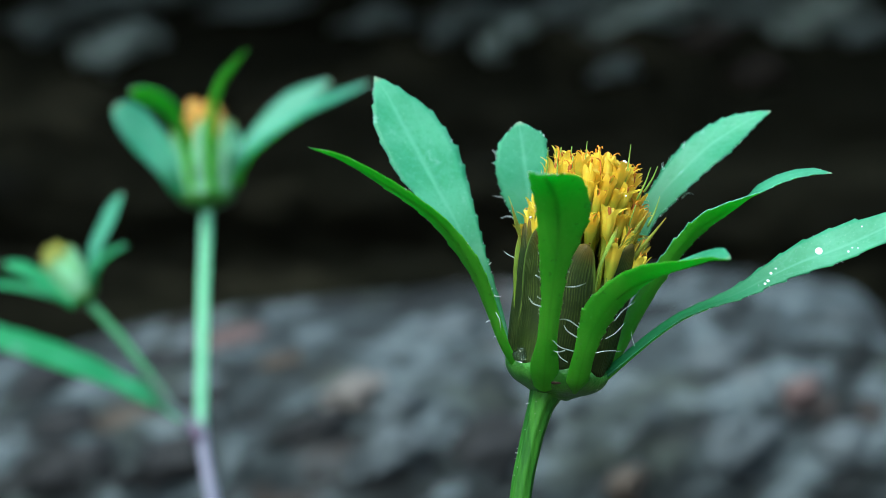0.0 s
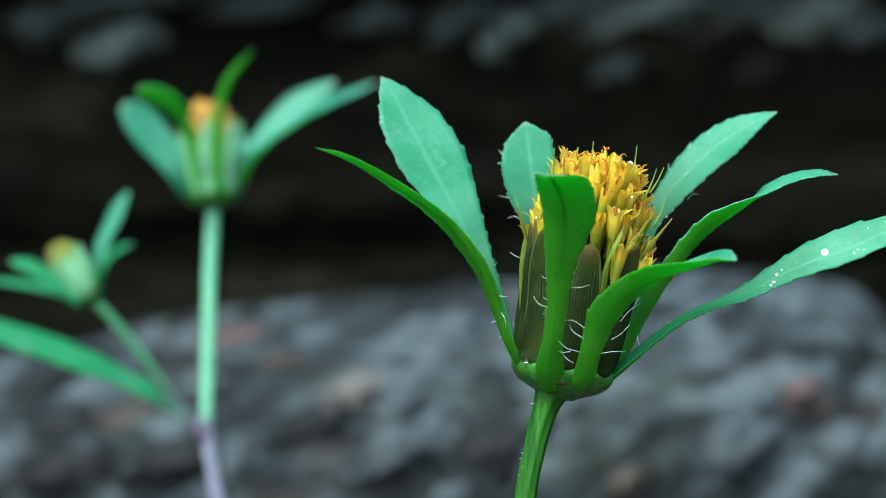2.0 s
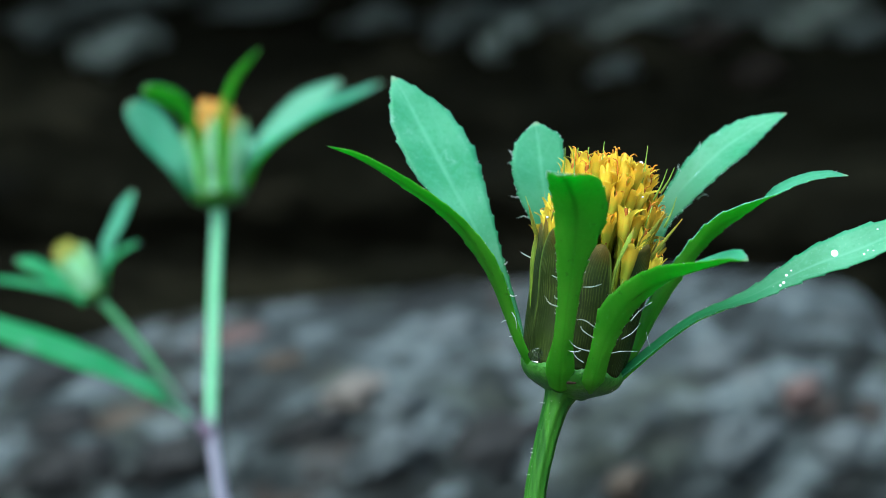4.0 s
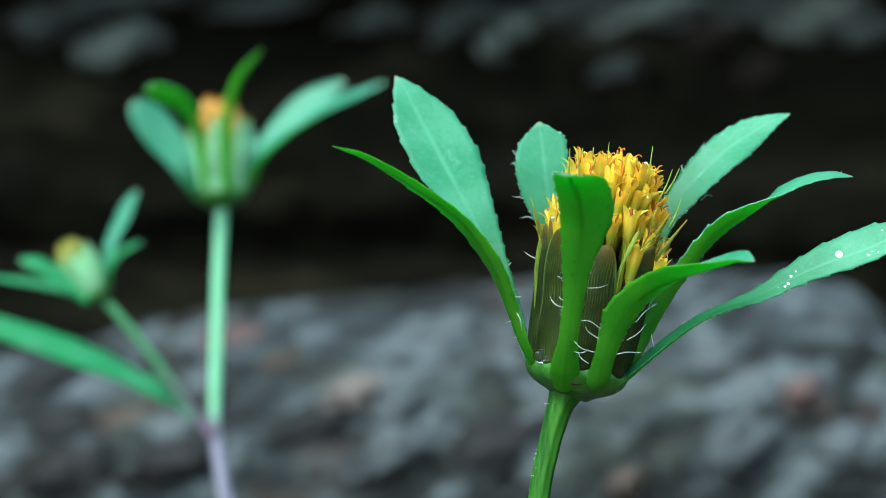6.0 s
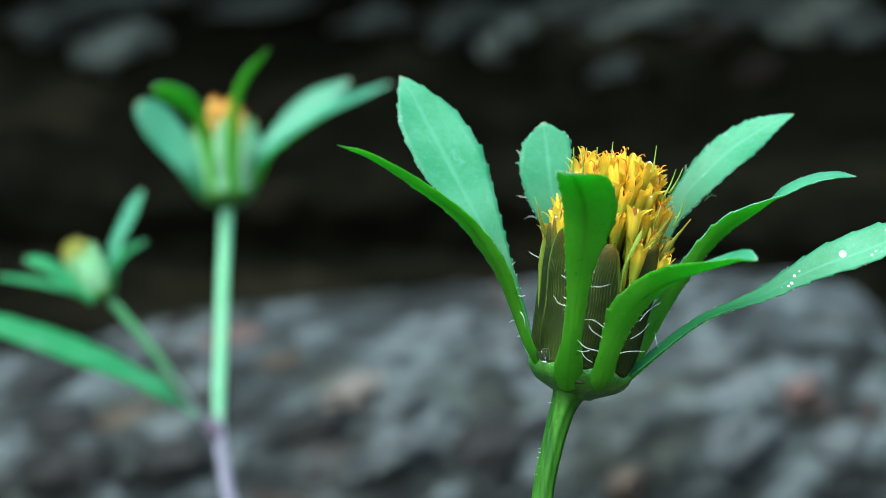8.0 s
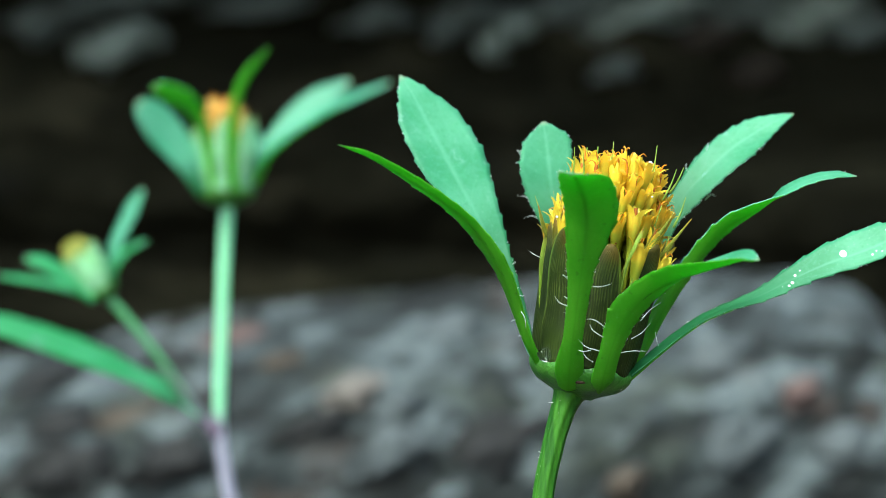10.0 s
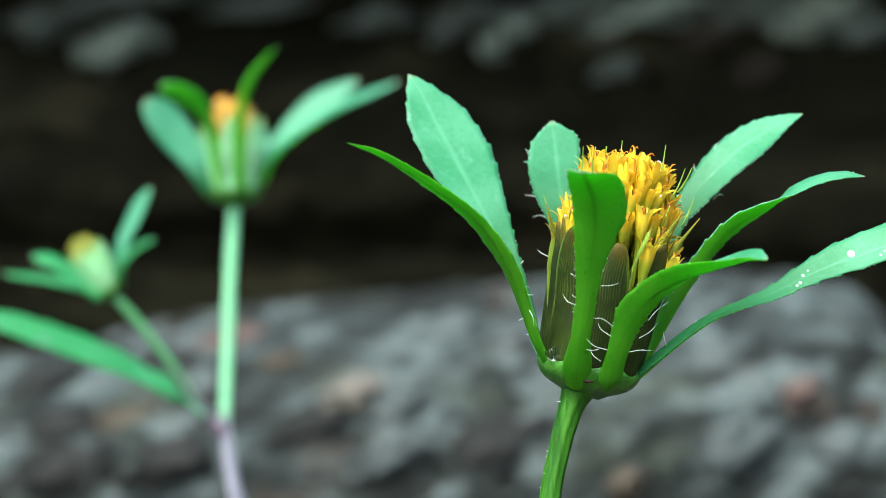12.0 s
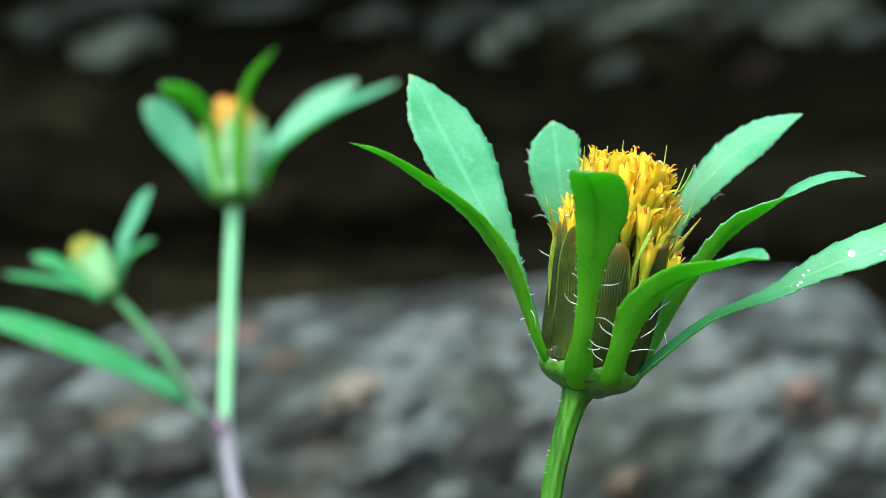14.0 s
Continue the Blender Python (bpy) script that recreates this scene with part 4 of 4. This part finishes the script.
for ctrl in ([(4.3, -1.2, 6.4), (5.6, -1.4, 8.2), (7.2, -1.5, 10.2)], [(3.9, -2.2, 7.6), (5.0, -2.6, 9.2), (5.9, -2.9, 10.6)], [(-2.5, -2.4, 8.9), (-2.8, -2.6, 9.9), (-3.1, -2.8, 11.0)]):
    Blade(from_head(ctrl), [(0, 0.06), (0.25, 0.15), (0.55, 0.12), (1, 0.03)], (0.2, -1, 0.2), (0.1, -1, 0.3), -0.3, 8, 0.08, n=24, seed=9).build("chaff_scale", plant_a, PALEA, PALEA, 0.12, 4)

for lo, hi in (((5.2, -2.0, 11.4), (6.1, -2.2, 13.5)), ((5.7, -1.8, 11.9), (6.6, -1.9, 13.6)), ((4.3, -1.5, 12.2), (4.85, -1.6, 15.05)), ((1.5, -1.5, 12.5), (1.95, -1.6, 15.3)),
               ((-0.1, -1.5, 12.4), (-0.1, -1.6, 14.6)), ((-0.9, -1.5, 12.3), (-0.65, -1.6, 14.9)), ((5.9, -2.2, 9.6), (6.7, -2.3, 11.6)), ((-2.7, -2.3, 9.3), (-3.3, -2.4, 11.6))):
    a, b = from_head((lo, hi))
    tube("awn", [a, a.lerp(b, 0.5) + Vector((0.08, 0, 0)), b], [(0, 0.08), (0.5, 0.055), (1, 0.02)], AWN, plant_a, 6, 8)

def speck(blade, parent, s, t, radius):
    """A pale dried drop on the upper face."""
    bm = bmesh.new()
    bmesh.ops.create_icosphere(bm, subdivisions=2, radius=radius * MM)
    me = bpy.data.meshes.new("dried_drop")
    bm.to_mesh(me)
    bm.free()
    me.materials.append(SPECK)
    me.polygons.foreach_set("use_smooth", [True] * len(me.polygons))
    side, nrm = blade.frames[int(round(s * blade.n))]
    turn = Matrix((side, nrm.cross(side), nrm)).transposed().to_4x4()
    part("dried_drop", me, parent, "white dried drop").matrix_local = Matrix.Translation(blade.at(s, t, 0.1) * MM) @ turn @ Matrix.Diagonal((1.0, 0.85, 0.3, 1.0))


for along, across, radius in ((0.764, -0.22, 0.3), (0.64, -0.2, 0.12), (0.625, 0.35, 0.13), (0.61, 0.5, 0.1), (0.655, -0.35, 0.07), (0.595, 0.25, 0.06), (0.83, 0.5, 0.09), (0.84, 0.35, 0.07), (0.85, 0.55, 0.06), (0.88, -0.6, 0.07)):
    speck(low_blade, low_bract, along, across, radius)


def stem_fuzz():
    """Short stiff hairs and glands on the stem below the head, too many to count."""
    rnd = random.Random(5)
    verts, faces = [], []
    for k in range(130):
        f = rnd.random()
        c = HEAD + Vector((keyed([(0, -1.0), (0.105, -1.45), (0.286, -2.1), (0.496, -2.7), (1, -4.2)], f), -0.5, -2.0 - 13.3 * f))
        r0 = keyed([(0, 1.0), (0.105, 0.76), (0.286, 0.64), (0.496, 0.62), (1, 0.72)], f)
        a = rnd.uniform(0, 6.28)
        d = Vector((math.cos(a), math.sin(a), rnd.uniform(-0.2, 0.5))).normalized()
        p, q = c + d * r0 * 0.85, c + d * (r0 + rnd.uniform(0.07, 0.2))
        b, w = len(verts), 0.022
        verts += [(p + Vector((0, 0, w))) * MM, (p + Vector((w, w, -w))) * MM, (p + Vector((-w, -w, -w))) * MM, q * MM]
        faces += [(b, b + 1, b + 3), (b + 1, b + 2, b + 3), (b + 2, b, b + 3)]
    tagged(part("stem_fuzz", mesh_object("stem_fuzz", verts, faces, [HAIR], smooth=False), plant_a), kind="stuff")


stem_fuzz()

# ---- the plant behind, with its side shoot ----
FOOT_REAR = (-0.02473, 0.2375, 0.0)
plant_b = new("flowering_plant")
tagged(plant_b, "pale green beggarticks plant with small orange head and side shoot", "flowering plant")
tube("stem", [(0, 0, 38), (0.5, 0, 75), (0.8, 0, 130), (0.4, 0.0, 170), (-0.72, 0, 179.8), (-1.23, 0.0, 182.28), (-1.65, 0, 184.45), (-2.01, 0.0, 186.51), (-2.21, 0.0, 188.5)],
     [(0, 1.4), (0.4, 0.76), (0.6, 0.58), (1, 0.5)], STEM_PURPLE, plant_b, 24, 60, 6, 0.04, "purplish grey lower stem")
tube("upper_stem", [(-2.21, 0.0, 188.1), (-2.24, 0, 190.2), (-2.21, 0.0, 192.2), (-2.11, 0, 196.8), (-2.01, 0.0, 202.0), (-1.8, 0, 207.1), (-1.75, 0.0, 209.4)],
     [(0, 0.47), (0.5, 0.5), (1, 0.6)], STEM_FADING, plant_b, 24, 30, 6, 0.04, "pale mint green upper stem, greyer near the node")
flower_head(plant_b, (-1.8, 0.0, 209.9), (-0.4, 0, 8.5), 0.74, PHYLLARY_PALE, (-55, -5, 45, 95, 140, 180, 225, 268), 34, 8.6, 2.4, 11.2, 2.6, 8, 1.6, 0, 8, FLORETS_ORANGE)
REAR_BRACTS = [
    ([(-3.8, -2.0, 209.9), (-5.2, -2.5, 212.6), (-7.15, -3.0, 215.2), (-9.45, -4.0, 217.8)], [(0, 0.75), (0.4, 1.5), (0.75, 1.85), (0.92, 1.3), (1, 0.4)], (0.3, -0.75, 0.6), (0.05, -0.8, 0.6)),
    ([(-2.6, -5.0, 210.3), (-3.3, -6.0, 215.0), (-4.5, -8.0, 217.5), (-7.0, -11.0, 218.7)], [(0, 0.4), (0.4, 0.65), (0.7, 0.98), (0.9, 0.8), (1, 0.35)], (0.5, 0.8, 0.1), (0.35, 0.9, 0.15)),
    ([(-0.8, -4.0, 210.1), (-0.9, -5.0, 215.6), (0.1, -6.0, 219.5), (2.5, -7.0, 222.5)], [(0, 0.42), (0.5, 0.42), (0.75, 0.38), (1, 0.08)], (-0.1, 0.9, 0.1), (-0.3, 0.8, 0.4)),
    ([(0.2, 3.0, 210.5), (1.7, 4.0, 214.5), (4.9, 5.0, 218.0), (9.1, 6.0, 220.8)], [(0, 0.5), (0.4, 0.75), (0.75, 1.12), (1, 0.25)], (-0.45, -0.9, 0.1), (-0.35, -0.9, 0.1)),
    ([(0.9, -1.0, 210.7), (2.8, -1.0, 214.0), (7.2, 0.0, 217.35), (13.1, 1.0, 220.3)], [(0, 0.55), (0.4, 1.0), (0.7, 1.12), (1, 0.18)], (-0.55, -0.2, 0.6), (-0.4, -0.55, 0.75)),
    ([(-1.6, 5.0, 210.6), (-0.5, 7.0, 214.1), (0.0, 8.0, 216.3)], [(0, 0.5), (0.5, 1.2), (1, 0.3)], (0, -0.9, 0.3), (0, -0.9, 0.3)),
]
SHOOT_BRACTS = [
    ([(-12.0, -3.0, 201.8), (-11.3, -3.5, 204.7), (-10.1, -4.0, 207.5), (-8.8, -4.5, 209.9)], [(0, 0.6), (0.35, 0.95), (0.7, 1.0), (1, 0.3)], (-0.7, -0.6, 0.3), (-0.6, -0.7, 0.3)),
    ([(-12.2, -1.0, 202.0), (-11.3, -0.5, 203.8), (-10.2, 0.0, 204.8), (-9.0, 0.0, 205.4)], [(0, 0.5), (0.5, 0.7), (1, 0.15)], (-0.5, -0.3, 0.7), (-0.4, -0.5, 0.8)),
    ([(-13.4, -3.0, 200.0), (-15.3, -3.5, 201.6), (-17.2, -4.0, 202.9), (-19.4, -4.0, 203.7)], [(0, 0.6), (0.5, 1.0), (0.8, 0.9), (1, 0.3)], (0.4, -0.6, 0.7), (0.3, -0.6, 0.8)),
    ([(-14.0, -1.0, 200.2), (-16.4, -0.5, 201.0), (-19.1, 0.0, 201.5), (-22.7, 0.0, 202.0)], [(0, 0.5), (0.5, 0.8), (1, 0.4)], (0.3, -0.4, 0.8), (0.2, -0.4, 0.9)),
]
for k, (ctrl, width, fa, fb) in enumerate(REAR_BRACTS + SHOOT_BRACTS):
    blade = Blade(ctrl, width, fa, fb, [(0, 0.8), (0.4, 0.4), (1, 0.15)] if k == 4 else 0.16, 10, 0.06, 0.05, 60, k + 20)
    ob = blade.build("bract", plant_b, LEAF_REAR if k <= len(REAR_BRACTS) else LEAF_SHOOT, LEAF_UNDER, 0.24, 8)
    blade.rib(ob, VEIN_PALE, 0.12, 0.04)
tube("branch", [(-2.54, -0.3, 188.08), (-3.53, -0.6, 189.13), (-5.43, -1, 191.73), (-7.27, -1.4, 194.31), (-9.25, -1.8, 196.89), (-11.0, -2, 198.93), (-12.12, -2, 200.06)],
     [(0, 0.36), (0.5, 0.33), (1, 0.42)], BRANCH_FADING, plant_b, 16, 30)
flower_head(plant_b, (-12.7, -2.0, 200.9), (-2.8, -0.4, 4.1), 0.43, PHYLLARY_PALE, (-55, -5, 45, 95, 140, 180, 225, 268), 26, 9.8, 2.7, 12.2, 2.6, 12, 1.6, 0, 8, FLORETS_PALE)
blade = Blade([(-3.76, -0.8, 189.41), (-4.89, -1.2, 190.1), (-5.91, -2, 190.98), (-7.09, -3, 191.97), (-8.91, -4, 192.95), (-10.79, -4.8, 193.95), (-13.41, -5.6, 195.05), (-16.27, -6.3, 196.23), (-19.11, -7, 197.21), (-21.98, -7.5, 198.12), (-24.33, -8, 198.78)],
              [(0, 0.22), (0.14, 0.26), (0.22, 0.5), (0.26, 1.05), (0.32, 1.2), (0.4, 1.0), (0.5, 1.2), (0.65, 1.42), (0.8, 1.3), (0.92, 0.8), (1, 0.1)], (0.4, -0.6, 0.7), (0.2, -0.75, 0.65), 0.12, 10, 0.12, 0.04, 60, 44)
ob = blade.build("leaf", plant_b, LEAF_SHOOT, LEAF_UNDER, 0.24, 8)
blade.rib(ob, VEIN_PALE, 0.12, 0.04)


swell = nodule("node", (0.00075, 0.0007, 0.001), NODE_PURPLE, plant_b, 81, "purple swollen node", 0.15)
swell.location = Vector((-2.65, -0.2, 188.3)) * MM


# this plant is a quarter larger than drawn above, and stands with its foot on the soil
for ob in list(plant_b.children):
    ob.matrix_basis = Matrix.Translation((0, 0, -0.05125)) @ Matrix.Scale(1.25, 4) @ ob.matrix_basis


# ---- movement: both plants sway slowly from their feet ----
def motions():
    a, b = FOOT_MAIN, FOOT_REAR
    walk(plant_a, [(t, pose(a[0] + x * MM, a[1] + y * MM, a[2] + z * MM, p, r, w)) for t, x, y, z, r, p, w in SWAY_A])
    walk(plant_b, [(t, pose(b[0] + x * MM, b[1] + y * MM, b[2] + z * MM, p, r, w)) for t, x, y, z, r, p, w in SWAY_B])


SWAY_A = [
    (0, 0.000, 0.000, 0.000, -0.000, 0.000, -0.000),
    (0.5, -0.178, 0.374, -0.020, 0.100, 0.119, 0.066),
    (1, -0.335, 0.155, -0.033, 0.210, 0.075, -0.089),
    (1.5, -0.014, 0.030, 0.019, 0.111, -0.039, 0.086),
    (2, -0.251, 0.439, -0.019, 0.181, 0.099, -0.102),
    (2.5, -0.130, -0.030, 0.029, 0.191, -0.085, -0.068),
    (3, -0.318, 0.095, 0.058, 0.285, -0.089, -0.077),
    (5.5, -0.488, 0.252, -0.037, 0.486, 0.111, 0.285),
    (6, -0.432, 0.106, -0.011, 0.509, 0.041, 0.381),
    (6.5, -0.537, 0.181, -0.032, 0.556, 0.094, 0.361),
    (7, -0.521, 0.120, 0.006, 0.537, 0.021, 0.197),
    (7.5, -0.315, -0.184, 0.075, 0.500, -0.128, 0.319),
    (8, -0.471, -0.188, 0.047, 0.596, -0.123, 0.202),
    (10.5, -0.391, 0.080, 0.087, 0.598, -0.039, 0.488),
    (11, -0.204, -0.172, 0.157, 0.561, -0.140, 0.540),
    (11.5, -0.197, -0.312, 0.184, 0.607, -0.209, 0.521),
    (12, -0.598, -0.252, 0.147, 0.799, -0.154, 0.317),
    (12.5, -0.436, -0.328, 0.120, 0.689, -0.162, 0.469),
    (13, -0.525, 0.063, 0.085, 0.767, -0.050, 0.419),
    (13.5, -0.242, -0.470, 0.194, 0.703, -0.344, 0.432),
    (14, -0.541, -0.231, 0.171, 0.810, -0.194, 0.532),
]
SWAY_B = [
    (0, 0.000, -0.000, 0.000, -0.000, 0.000, 0.000),
    (0.5, -0.048, -0.068, 0.080, 0.091, -0.119, 0.220),
    (1, -0.236, -0.045, 0.071, 0.241, -0.139, 0.014),
    (1.5, -0.103, -0.048, 0.098, 0.131, -0.231, 0.156),
    (2, -0.296, -0.026, 0.147, 0.225, -0.377, 0.178),
    (2.5, -0.219, -0.090, 0.154, 0.244, -0.367, 0.050),
    (3, -0.525, -0.022, 0.141, 0.421, -0.335, -0.141),
    (5.5, -0.129, -0.082, 0.255, 0.447, -0.405, 0.070),
    (6, -0.025, -0.036, 0.246, 0.433, -0.328, -0.251),
    (6.5, -0.080, -0.017, 0.241, 0.490, -0.270, -0.021),
    (7, -0.034, -0.009, 0.234, 0.479, -0.369, 0.399),
    (7.5, -0.144, -0.054, 0.213, 0.544, -0.269, -0.265),
    (8, -0.306, 0.006, 0.248, 0.668, -0.360, 0.029),
    (10.5, -0.125, 0.032, 0.345, 0.634, -0.362, -0.152),
    (11, 0.060, 0.037, 0.342, 0.603, -0.331, -0.334),
    (11.5, 0.073, 0.058, 0.390, 0.617, -0.566, -0.069),
    (12, -0.335, -0.017, 0.447, 0.891, -0.442, -0.495),
    (12.5, -0.036, 0.010, 0.412, 0.687, -0.413, -0.304),
    (13, -0.115, -0.007, 0.417, 0.763, -0.581, -0.206),
    (13.5, 0.054, 0.046, 0.459, 0.744, -0.657, -0.237),
    (14, -0.135, 0.023, 0.445, 0.820, -0.606, -0.219),
]
motions()
